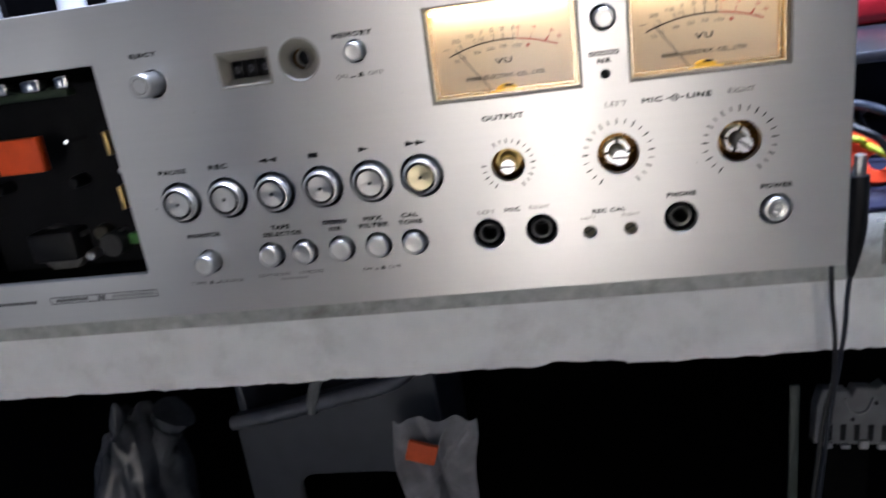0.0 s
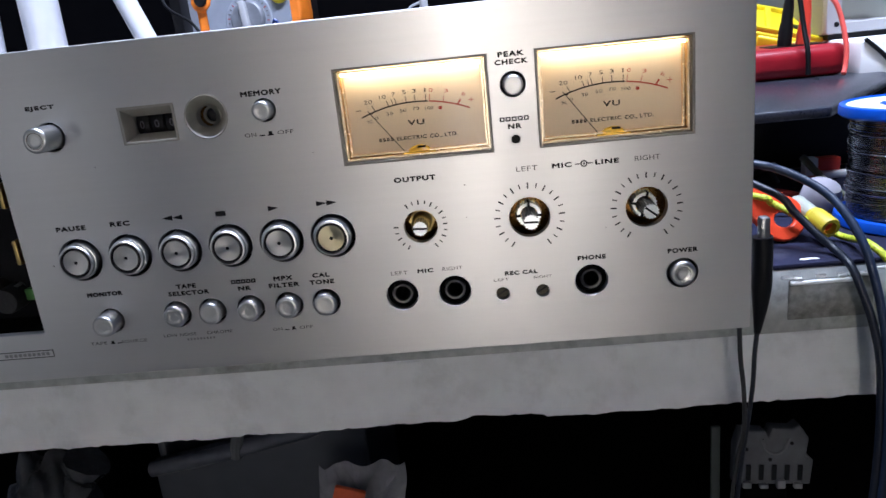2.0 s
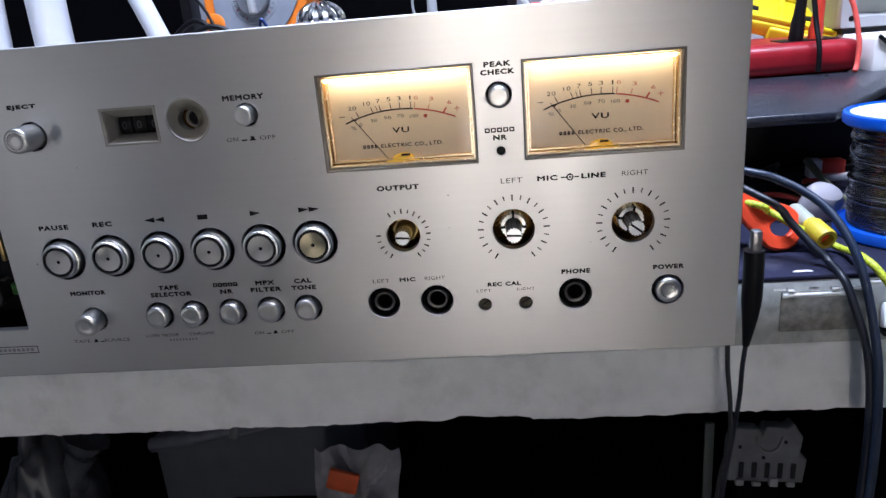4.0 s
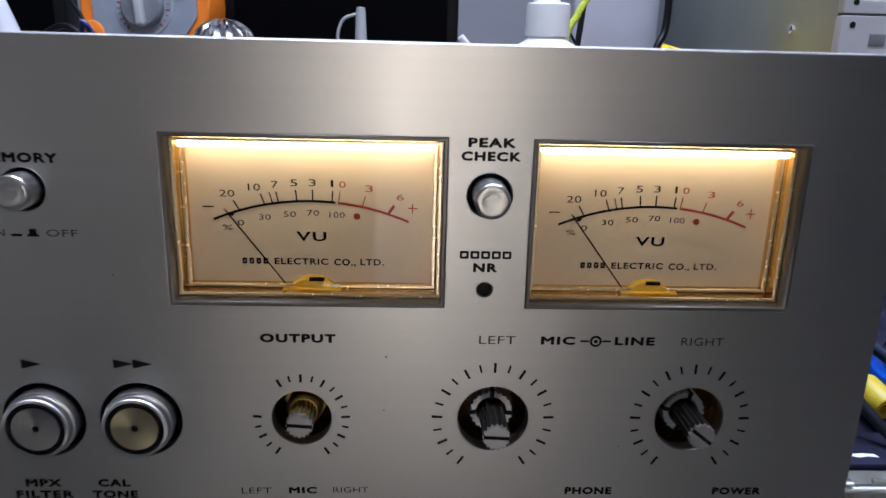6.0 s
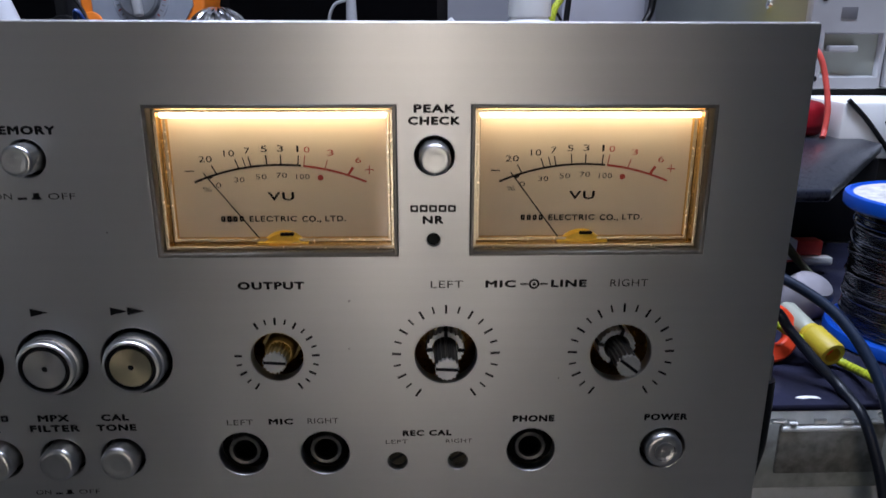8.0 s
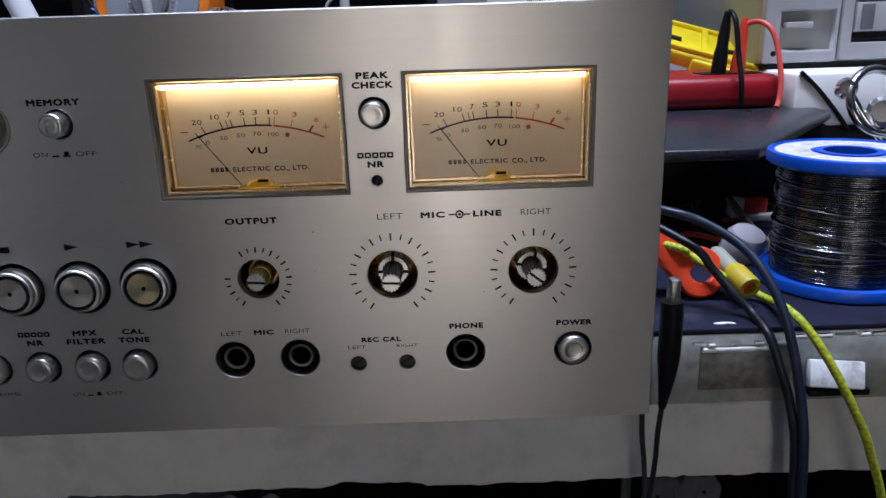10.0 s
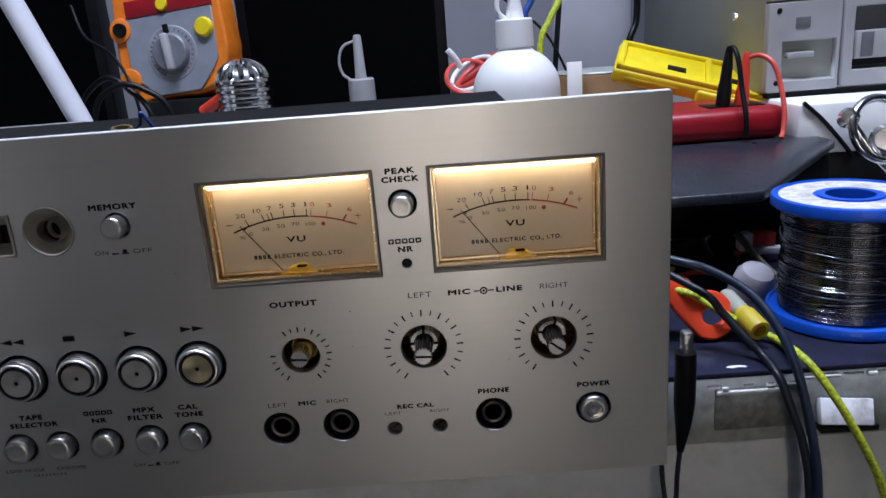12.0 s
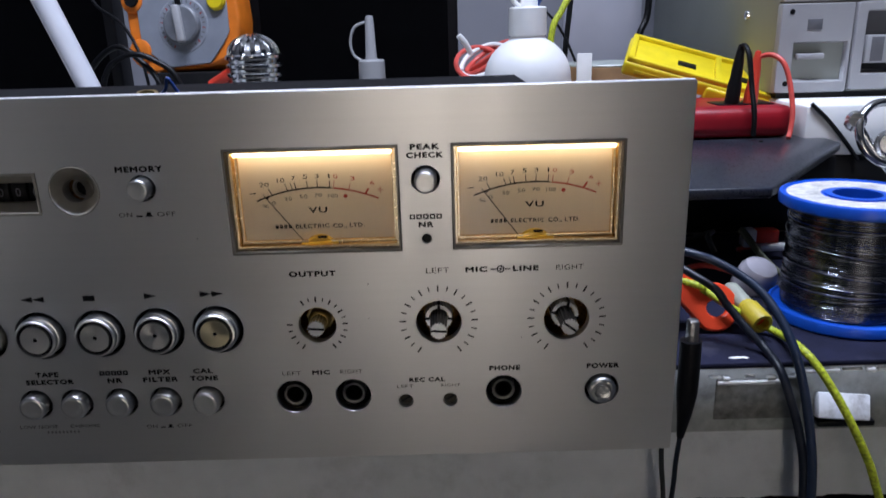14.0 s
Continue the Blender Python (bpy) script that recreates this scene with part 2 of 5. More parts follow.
def smooth_path(pts, k=8):
    pts = [Vector(q) for q in pts]
    ext = [2 * pts[0] - pts[1], *pts, 2 * pts[-1] - pts[-2]]
    out = []
    for a, b, c, d in zip(ext, ext[1:], ext[2:], ext[3:]):
        for i in range(k):
            s = i / k
            out.append(0.5 * (2 * b + (c - a) * s + (2 * a - 5 * b + 4 * c - d) * s * s + (3 * b - a - 3 * c + d) * s ** 3))
    return out + [pts[-1]]


def sweep(pts, r, n=10, k=8, bm=None, curve=True):
    """A round cord along a smooth path; r may be a function of 0 to 1."""
    path = smooth_path(pts, k) if curve else [Vector(q) for q in pts]
    own = bmesh.new()
    up = Vector((0.31, 0.2, 0.93))
    rings = []
    for i, q in enumerate(path):
        d = (path[min(i + 1, len(path) - 1)] - path[max(i - 1, 0)]).normalized()
        side = d.cross(up).normalized()
        up = side.cross(d).normalized()
        rad = r(i / (len(path) - 1)) if callable(r) else r
        rings.append([own.verts.new(q + rad * (math.cos(2 * math.pi * j / n) * side + math.sin(2 * math.pi * j / n) * up)) for j in range(n)])
    for a, b in zip(rings, rings[1:]):
        for j in range(n):
            own.faces.new((a[j], a[(j + 1) % n], b[(j + 1) % n], b[j]))
    own.faces.new(rings[0][::-1])
    own.faces.new(rings[-1])
    bmesh.ops.recalc_face_normals(own, faces=own.faces)
    return merge(bm, own)


def ring_points(x, z, r, n=48):
    return [(x + r * math.cos(2 * math.pi * i / n), z + r * math.sin(2 * math.pi * i / n)) for i in range(n)]


def rect_points(x0, x1, z0, z1, r=0.0, n=4):
    if r <= 0:
        return [(x0, z0), (x1, z0), (x1, z1), (x0, z1)]
    out = []
    for cx, cz, a in ((x1 - r, z0 + r, -90), (x1 - r, z1 - r, 0), (x0 + r, z1 - r, 90), (x0 + r, z0 + r, 180)):
        for i in range(n + 1):
            q = radians(a + 90 * i / n)
            out.append((cx + r * math.cos(q), cz + r * math.sin(q)))
    return out


UPRIGHT = pose(0, 0, 0, 90, 0, 0)


def sheet(loops, y0, y1, bevel=0.0, m=None):
    """An upright plate in the xz plane with holes, from y0 (front) to y1; the first loop is its outline."""
    cu = bpy.data.curves.new("sheet", "CURVE")
    cu.dimensions, cu.fill_mode = "2D", "BOTH"
    cu.extrude = max(1e-6, (y1 - y0) / 2 - bevel)
    cu.bevel_depth, cu.bevel_resolution = bevel, 1
    for pts in loops:
        sp = cu.splines.new("POLY")
        sp.points.add(len(pts) - 1)
        for p, (x, z) in zip(sp.points, pts):
            p.co = (x, z, 0, 1)
        sp.use_cyclic_u = True
    ob = new("sheet", cu)
    me = bpy.data.meshes.new_from_object(ob.evaluated_get(bpy.context.evaluated_depsgraph_get()))
    bpy.data.objects.remove(ob)
    bpy.data.curves.remove(cu)
    bm = bmesh.new()
    bm.from_mesh(me)
    bmesh.ops.remove_doubles(bm, verts=bm.verts, dist=2e-6)
    bmesh.ops.recalc_face_normals(bm, faces=bm.faces)
    bm.to_mesh(me)
    bm.free()
    me.transform(pose(0, (y0 + y1) / 2, 0) @ UPRIGHT)
    if m is not None:
        me.transform(m)
    uv = me.uv_layers.new(name="UVMap")
    co = np.empty(len(me.vertices) * 3)
    me.vertices.foreach_get("co", co)
    vi = np.empty(len(me.loops), dtype=np.int32)
    me.loops.foreach_get("vertex_index", vi)
    co = co.reshape(-1, 3)[vi]
    uv.data.foreach_set("uv", np.ascontiguousarray(co[:, (0, 2)]).ravel() * 4)
    return me


def words(text, x, z, width, height, material, parent, bold=0.0, y=-0.00012, turn=0.0):
    """Printed letters, centred on (x, z) of the panel, of the given width and height in metres."""
    cu = bpy.data.curves.new("words", "FONT")
    cu.body, cu.align_x = text, "CENTER"
    cu.resolution_u = 3
    cu.space_character = 1.16 if bold else 1.06
    ob = new("words", cu)
    me = bpy.data.meshes.new_from_object(ob.evaluated_get(bpy.context.evaluated_depsgraph_get()))
    bpy.data.objects.remove(ob)
    bpy.data.curves.remove(cu)
    xs, ys = [v.co.x for v in me.vertices], [v.co.y for v in me.vertices]
    cx, cy, sx, sy = (min(xs) + max(xs)) / 2, (min(ys) + max(ys)) / 2, max(xs) - min(xs), max(ys) - min(ys)
    fit = Matrix.Diagonal((width / max(sx, 1e-6), height / max(sy, 1e-6), 1, 1)) @ pose(-cx, -cy, 0)
    me.transform(pose(x, y, z) @ UPRIGHT @ pose(0, 0, 0, 0, 0, turn) @ fit)
    if bold > 0:
        bm = bmesh.new()
        for k in range(8):
            copy = me.copy()
            copy.transform(pose(bold * height * 0.85 * math.cos(k * math.pi / 4), -k * 3e-6, bold * height * 0.68 * math.sin(k * math.pi / 4)))
            bm.from_mesh(copy)
            bpy.data.meshes.remove(copy)
        bm.to_mesh(me)
        bm.free()
    return part("lettering", me, material, parent, "printed word " + text.lower() if text.isalpha() else "", smooth=False)


def bars(x, z, width, height, count, material, parent, y=-0.00012, gap=0.3, hollow=False):
    """A row of plain printed bars, or of small plain frames."""
    step = width / count
    for i in range(count):
        a = x - width / 2 + (i + 0.5) * step
        half = step * (1 - gap) / 2
        loops = [rect_points(a - half, a + half, z - height / 2, z + height / 2, height * 0.15, 2)]
        if hollow:
            loops.append(rect_points(a - half + height * 0.3, a + half - height * 0.3, z - height * 0.22, z + height * 0.22))
        part("printed_bar", sheet(loops, y, y + 0.0001), material, parent, smooth=False)


def flat_shape(pts, material, parent, name="printed_mark", y=-0.00012):
    bm = bmesh.new()
    bm.faces.new([bm.verts.new((x, y, z)) for x, z in pts])
    return part(name, bm, material, parent, smooth=False)


FACING = pose(0, 0, 0, 90, 0, 0)  # turns a lathe's z axis towards the viewer (-y)


def at_panel(x, z, y=0.0):
    return pose(x, y, z) @ FACING


# ---- room ----
def setting(name, bm, material, label):
    return tagged(part(name, bm, material), label, name.split("_")[0], kind="structure")


FLOOR_Z, CEIL_Z = -0.86, 1.72
# Floor and dark walls are out of view; their tones limit bounced light.
setting("floor", box(-2.6, 2.6, -2.6, 0.92, FLOOR_Z - 0.1, FLOOR_Z), FLOOR, "bare grey workshop floor")
setting("ceiling", box(-2.6, 2.6, -2.6, 0.92, CEIL_Z, CEIL_Z + 0.1), CEIL, "plain white painted workshop ceiling")
setting("wall_north", box(-2.6, 2.6, 0.92, 1.02, FLOOR_Z, CEIL_Z), WALL, "plain grey wall behind the bench")
setting("wall_south", sheet([rect_points(-2.6, 2.6, FLOOR_Z, CEIL_Z), rect_points(WIN_X - WIN_W / 2, WIN_X + WIN_W / 2, WIN_Z0, WIN_Z1), rect_points(SIDE_X - SIDE_W / 2, SIDE_X + SIDE_W / 2, SIDE_Z0, SIDE_Z1)], -2.7, -2.6), DIM, "unseen wall facing the bench, darkened to cut bounce light")
sky = part("backdrop", box(-4.0, 2.0, -3.05, -3.0, -1.2, 2.2), glow("pale_daylight", (1.0, 0.98, 0.96), 1.0))
tagged(sky, "pale daylight outside the windows", "backdrop", kind="structure")
for nm, wx, ww, wa, wb, text in (("door_1", WIN_X, WIN_W, WIN_Z0, WIN_Z1, "narrow white glazed door frame"), ("window_1", SIDE_X, SIDE_W, SIDE_Z0, SIDE_Z1, "white painted window frame")):
    loops = [rect_points(wx - ww / 2, wx + ww / 2, wa, wb), rect_points(wx - ww / 2 + 0.03, wx + ww / 2 - 0.03, wa + 0.03, wb - 0.03)]
    tagged(part(nm, sheet(loops, -2.69, -2.64, 0.003), CEIL), text, nm.split("_")[0], kind="structure")
setting("wall_west", box(-2.7, -2.6, -2.6, 0.92, FLOOR_Z, CEIL_Z), DIM, "unseen side wall, darkened to cut bounce light")
setting("wall_east", box(2.6, 2.7, -2.6, 0.92, FLOOR_Z, CEIL_Z), DIM, "unseen side wall, darkened to cut bounce light")


# ---- bench ----
def bench():
    top = thing("workbench", "old workbench with chipped dirty white front edge", "workbench")
    # lower board, with a worn and chipped bottom edge
    bm = bmesh.new()
    n = 900
    x0, x1, yf, yb = -1.1, 1.1, 0.0745, 0.90
    rows = []
    for i in range(n + 1):
        x = x0 + (x1 - x0) * i / n
        worn = 0.0013 * noise.noise((x * 60, 3, 1)) + 0.0010 * noise.noise((x * 210, 7, 2)) + 0.0016 * noise.noise((x * 9, 1, 4))
        chip = 0.0026 * max(0, min(1, (x - 0.078) / 0.012, (0.131 - x) / 0.0025)) + 0.0014 * max(0, min(1, (x + 0.055) / 0.004, (-0.030 - x) / 0.006))
        zb = -0.0825 + worn + chip
        out = 0.0006 * noise.noise((x * 30, 9, 9))
        zt = -0.0390 + 0.0004 * noise.noise((x * 40, 2, 8))
        prof = [(yb, zt + 0.0012), (yf + 0.006, zt + 0.0012), (yf + 0.0012, zt + 0.0006), (yf + out, zt - 0.0014), (yf + out, (zt + zb) / 2), (yf + out, zb + 0.0024), (yf + 0.0006 + out, zb + 0.0008), (yf + 0.003, zb), (yb, zb)]
        rows.append([bm.verts.new((x, y, z)) for y, z in prof])
    for a, b in zip(rows, rows[1:]):
        for j in range(len(a) - 1):
            bm.faces.new((a[j], b[j], b[j + 1], a[j + 1]))
        bm.faces.new((a[-1], b[-1], b[0], a[0]))
    bm.faces.new(rows[0])
    bm.faces.new(rows[-1][::-1])
    bmesh.ops.recalc_face_normals(bm, faces=bm.faces)
    part("front_board", bm, PAINT, top, "dirty white painted board with a chipped lower edge")
    # Worn grey paint, its tone deepened for the shaded strip below the deck.
    part("worktop", box(-1.1, 1.1, 0.0712, 0.905, -0.0379, 0.0, 0.0012), PAINT_UP, top, "grey worn painted worktop, deepened for shade")
    # name plate let into the front and a foil tag beside it
    part("label_plate", box(0.2662, 0.3110, 0.0700, 0.0724, -0.0298, -0.0070, 0.0006), GRIME, top, "dull stained label plate")
    rnd = random.Random(7)
    x = 0.262
    while x < 0.392:
        w = rnd.uniform(0.003, 0.013)
        zt = -0.0042 if x < 0.300 else -0.0016
        if rnd.random() < 0.8:
            part("worn_edge_chip", box(x, x + w, 0.0684 + rnd.uniform(0, 0.0012), 0.0726, zt - rnd.uniform(0.0014, 0.0028), zt + rnd.uniform(-0.0006, 0.0004), 0.0006), CHIPPED, top, "flake of worn white edge")
        x += w + rnd.uniform(0.0, 0.002)
    part("plate_edge", box(0.2665, 0.3005, 0.0686, 0.0725, -0.0094, -0.0070, 0.0006), CHIPPED, top, "worn white upper edge of the plate")
    part("foil_tag", box(-0.0136, 0.0136, 0.0, 0.0050, -0.0068, 0.0066, 0.0010, m=pose(0.3312, 0.0655, -0.0212, -22, 5, 0)), FOIL, top, "bright silver foil tag")
    # Black strip stands in for the shadow below the tag.
    part("tag_shadow", box(0.3182, 0.3474, 0.0645, 0.0726, -0.0325, -0.0292, 0.0006), BLACK, top, "black strip for the shadow under the tag")
    # legs and under-shelf; the shelf is black to stand for the shade there
    for x in (-1.02, 1.02):
        for y in (0.16, 0.82):
            part("leg", box(x - 0.03, x + 0.03, y - 0.03, y + 0.03, FLOOR_Z, -0.079, 0.004), CASE_DARK, top)
    part("under_shelf", box(-1.05, 1.05, 0.17, 0.88, -0.47, -0.452, 0.002), PITCH, top, "shelf below the worktop, blackened for the shade")
    # Added black sheet hides the lit wall so the underside stays dark.
    part("shade_back_panel", box(-1.05, 1.05, 0.86, 0.872, FLOOR_Z, -0.08), PITCH, top, "added black panel that keeps the space below the worktop dark")
    return top


bench()
tagged(part("bench_mat", box(0.232, 0.56, 0.0690, 0.30, 0.0, 0.0032, 0.0010), MAT_BLUE), "dark navy rubber mat on the bench", "mat")


# ---- cassette deck ----
PW, PH = 0.22, 0.150
deck = thing("cassette_deck", "silver cassette deck with brushed front panel and two lit meters", "cassette deck")

M = 0.001
POTS = [(77.6, 59.6, 7.6), (125.4, 59.6, 9.1), (175.7, 59.6, 9.1)]
JACKS = [(65.8, 28.4), (89.8, 28.4), (150.9, 28.4)]
TRANSPORT = [(-79.0 + 23.45 * i, 57.7 + 0.25 * i) for i in range(6)]
SELECT = [(-39.6, 27.9), (-22.9, 27.9), (-4.7, 27.9), (13.3, 27.9), (30.7, 27.9)]
METERS = [(47.5, 112.6), (131.5, 196.4)]
MZ0, MZ1 = 89.1, 130.2


def front_panel():
    loops = [rect_points(-PW, PW, 0, PH, 0.0006, 2)]
    for x, z, r in POTS:
        loops.append(ring_points(x * M, z * M, r * M))
    for x, z in JACKS:
        loops.append(ring_points(x * M, z * M, 7.4 * M))
    for x, z in TRANSPORT:
        loops.append(ring_points(x * M, z * M, 10.2 * M))
    for x, z in SELECT:
        loops.append(ring_points(x * M, z * M, 6.6 * M))
    for x, z, r in ((-71.6, 27.3, 6.2), (-78.4, 113.8, 6.6), (17.0, 116.4, 5.2), (122.2, 116.8, 5.5), (190.6, 28.4, 7.1), (111.1, 25.2, 3.2), (129.1, 25.2, 3.2), (121.9, 93.9, 2.1), (-8.4, 116.0, 9.6)):
        loops.append(ring_points(x * M, z * M, r * M))
    for x0, x1 in METERS:
        loops.append(rect_points(x0 * M, x1 * M, MZ0 * M, MZ1 * M))
    loops.append(rect_points(-46.6 * M, -21.6 * M, 107.1 * M, 123.4 * M))
    loops.append(rect_points(-212 * M, -105.3 * M, 23.4 * M, 125.4 * M, 0.001))
    me = sheet(loops, 0.0, 0.0042, 0.00025)
    return part("front_panel", me, ALU, deck, "brushed aluminium front panel")


panel = front_panel()

# lettering: word, x, z, width, height, ink, weight
for word, x, z, w, h, ink, bold in (
    ("EJECT", -80.0, 126.4, 12.6, 2.0, INK, 0.12), ("MEMORY", 16.7, 123.6, 17.2, 2.0, INK, 0.12),
    ("PAUSE", -79.9, 72.7, 13.6, 2.0, INK, 0.12), ("REC", -56.9, 73.0, 8.8, 2.0, INK, 0.12),
    ("MONITOR", -71.8, 40.6, 16.6, 1.9, INK, 0.12), ("TAPE", -32.9, 41.2, 9.0, 1.9, INK, 0.12), ("SELECTOR", -32.3, 37.9, 19.0, 1.9, INK, 0.12),
    ("NR", -6.0, 37.9, 5.6, 1.9, INK, 0.12), ("MPX", 12.5, 41.2, 8.4, 1.9, INK, 0.12), ("FILTER", 12.5, 37.9, 13.8, 1.9, INK, 0.12),
    ("CAL", 30.0, 41.2, 7.6, 1.9, INK, 0.12), ("TONE", 30.0, 37.9, 11.0, 1.9, INK, 0.12),
    ("OUTPUT", 77.3, 81.1, 17.8, 2.0, INK, 0.12), ("PEAK", 122.2, 129.0, 10.4, 1.9, INK, 0.12), ("CHECK", 122.1, 125.9, 13.2, 1.9, INK, 0.12),
    ("NR", 121.8, 99.5, 5.3, 1.9, INK, 0.12),
    ("LEFT", 125.6, 81.1, 9.0, 2.1, INK_THIN, 0.0), ("MIC", 140.5, 81.1, 8.1, 1.9, INK, 0.12), ("LINE", 159.5, 81.1, 9.6, 1.9, INK, 0.12), ("RIGHT", 176.4, 81.1, 10.6, 2.1, INK_THIN, 0.0),
    ("LEFT", 65.6, 39.0, 7.6, 1.7, INK_THIN, 0.0), ("MIC", 77.4, 39.1, 6.8, 1.7, INK, 0.12), ("RIGHT", 89.6, 39.2, 9.0, 1.7, INK_THIN, 0.0),
    ("REC CAL", 120.0, 34.7, 14.2, 1.7, INK, 0.12), ("LEFT", 111.0, 31.9, 6.6, 1.3, INK_THIN, 0), ("RIGHT", 129.4, 31.9, 7.8, 1.3, INK_THIN, 0),
    ("PHONE", 151.3, 39.0, 12.0, 1.9, INK, 0.12), ("POWER", 190.7, 38.9, 12.6, 1.9, INK, 0.12),
    ("ON", 9.3, 106.4, 5.0, 1.7, INK_THIN, 0), ("OFF", 24.6, 106.4, 7.0, 1.7, INK_THIN, 0),
    ("ON", 6.0, 16.6, 4.4, 1.5, INK_THIN, 0), ("OFF", 19.4, 16.6, 6.2, 1.5, INK_THIN, 0),
    ("TAPE", -80.5, 16.4, 8.2, 1.5, INK_THIN, 0), ("SOURCE", -63.2, 16.4, 12.6, 1.5, INK_THIN, 0),
    ("LOW NOISE", -40.6, 17.6, 15.6, 1.5, INK_THIN, 0), ("CHROME", -21.6, 17.6, 12.2, 1.5, INK_THIN, 0),
):
    words(word, x * M, z * M, w * M, h * M, ink, panel, bold)
bars(121.8 * M, 102.6 * M, 12.6 * M, 1.9 * M, 5, INK, panel, gap=0.16, hollow=True)
bars(-6.0 * M, 41.2 * M, 11.8 * M, 1.9 * M, 5, INK, panel, gap=0.16, hollow=True)
bars(-31.0 * M, 15.0 * M, 14.0 * M, 1.1 * M, 9, INK_FAINT, panel, gap=0.5)
for x, z, s in ((16.2, 106.4, 1), (12.0, 16.6, 0.85), (-72.0, 16.4, -0.85)):
    a = abs(s)
    flat_shape([((x + s * q) * M, (z + a * w) * M) for q, w in ((-3.0, -0.9), (-0.6, -0.9), (-0.6, -0.3), (-3.0, -0.3))], INK, panel)
    flat_shape([((x + s * q) * M, (z + a * w) * M) for q, w in ((0.4, -0.9), (3.4, -0.9), (3.0, -0.3), (2.7, -0.3), (2.7, 0.9), (1.1, 0.9), (1.1, -0.3), (0.8, -0.3))], INK, panel)
# transport symbols
for x, z, ways in ((-32.6, 73.5, (-1, -1)), (13.6, 73.8, (1,)), (37.6, 74.0, (1, 1))):
    for i, way in enumerate(ways):
        cx = x + (i - (len(ways) - 1) / 2) * 4.6
        flat_shape([((cx - 2.4 * way) * M, (z + 1.2) * M), ((cx - 2.4 * way) * M, (z - 1.2) * M), ((cx + 2.4 * way) * M, z * M)][::way], INK, panel, "transport_symbol")
flat_shape([((-10.4 + a) * M, (73.5 + b) * M) for a, b in ((-2.3, -1.1), (2.3, -1.1), (2.3, 1.1), (-2.3, 1.1))], INK, panel, "transport_symbol")
# switch symbol between the two input words
flat_shape(ring_points(149.8 * M, 81.0 * M, 1.5 * M, 24), INK, panel, "input_symbol")
flat_shape(ring_points(149.8 * M, 81.0 * M, 0.9 * M, 24), ALU, panel, "input_symbol", -0.00018)
flat_shape(ring_points(149.8 * M, 81.0 * M, 0.5 * M, 24), INK, panel, "input_symbol", -0.00024)
flat_shape([((149.8 + a) * M, (81.0 + b) * M) for a, b in ((-3.8, -0.25), (-1.6, -0.25), (-1.6, 0.25), (-3.8, 0.25))], INK, panel, "input_symbol")
flat_shape([((149.8 + a) * M, (81.0 + b) * M) for a, b in ((1.6, -0.25), (3.8, -0.25), (3.8, 0.25), (1.6, 0.25))], INK, panel, "input_symbol")
# makers' strip under the tape well
loops = [rect_points(-163 * M, -103.6 * M, 11.4 * M, 15.2 * M), rect_points(-162.6 * M, -104 * M, 11.8 * M, 14.8 * M)]
part("printed_frame", sheet(loops, -0.00015, -0.00003), INK_THIN, panel, smooth=False)
bars(-151 * M, 13.3 * M, 18 * M, 1.7 * M, 8, INK_THIN, panel)
bars(-134.5 * M, 13.3 * M, 4.2 * M, 2.4 * M, 2, INK, panel, gap=0.35)
bars(-117 * M, 13.3 * M, 23 * M, 1.6 * M, 10, INK_FAINT, panel)
bars(-190 * M, 13.3 * M, 38 * M, 1.6 * M, 15, INK_THIN, panel)

# dial marks round the level controls
for n, (x, z, hole) in enumerate(POTS):
    inner, outer = (10.1, 11.9) if n == 0 else (13.0, 15.3)
    for i in range(21):
        if n == 0 and i in (5, 6, 7):
            continue
        a = radians(-146 + 14.6 * i)
        long = 0.25 if i % 2 == 0 else -0.15
        wide = 0.31 if i % 2 == 0 else 0.24
        tick = box(-wide * M, wide * M, -0.00012, -0.00002, (inner - long) * M, (outer + long * 0.4) * M, m=pose(x * M, 0, z * M) @ Matrix.Rotation(a, 4, "Y"))
        part("dial_mark", tick, INK, panel, smooth=False)


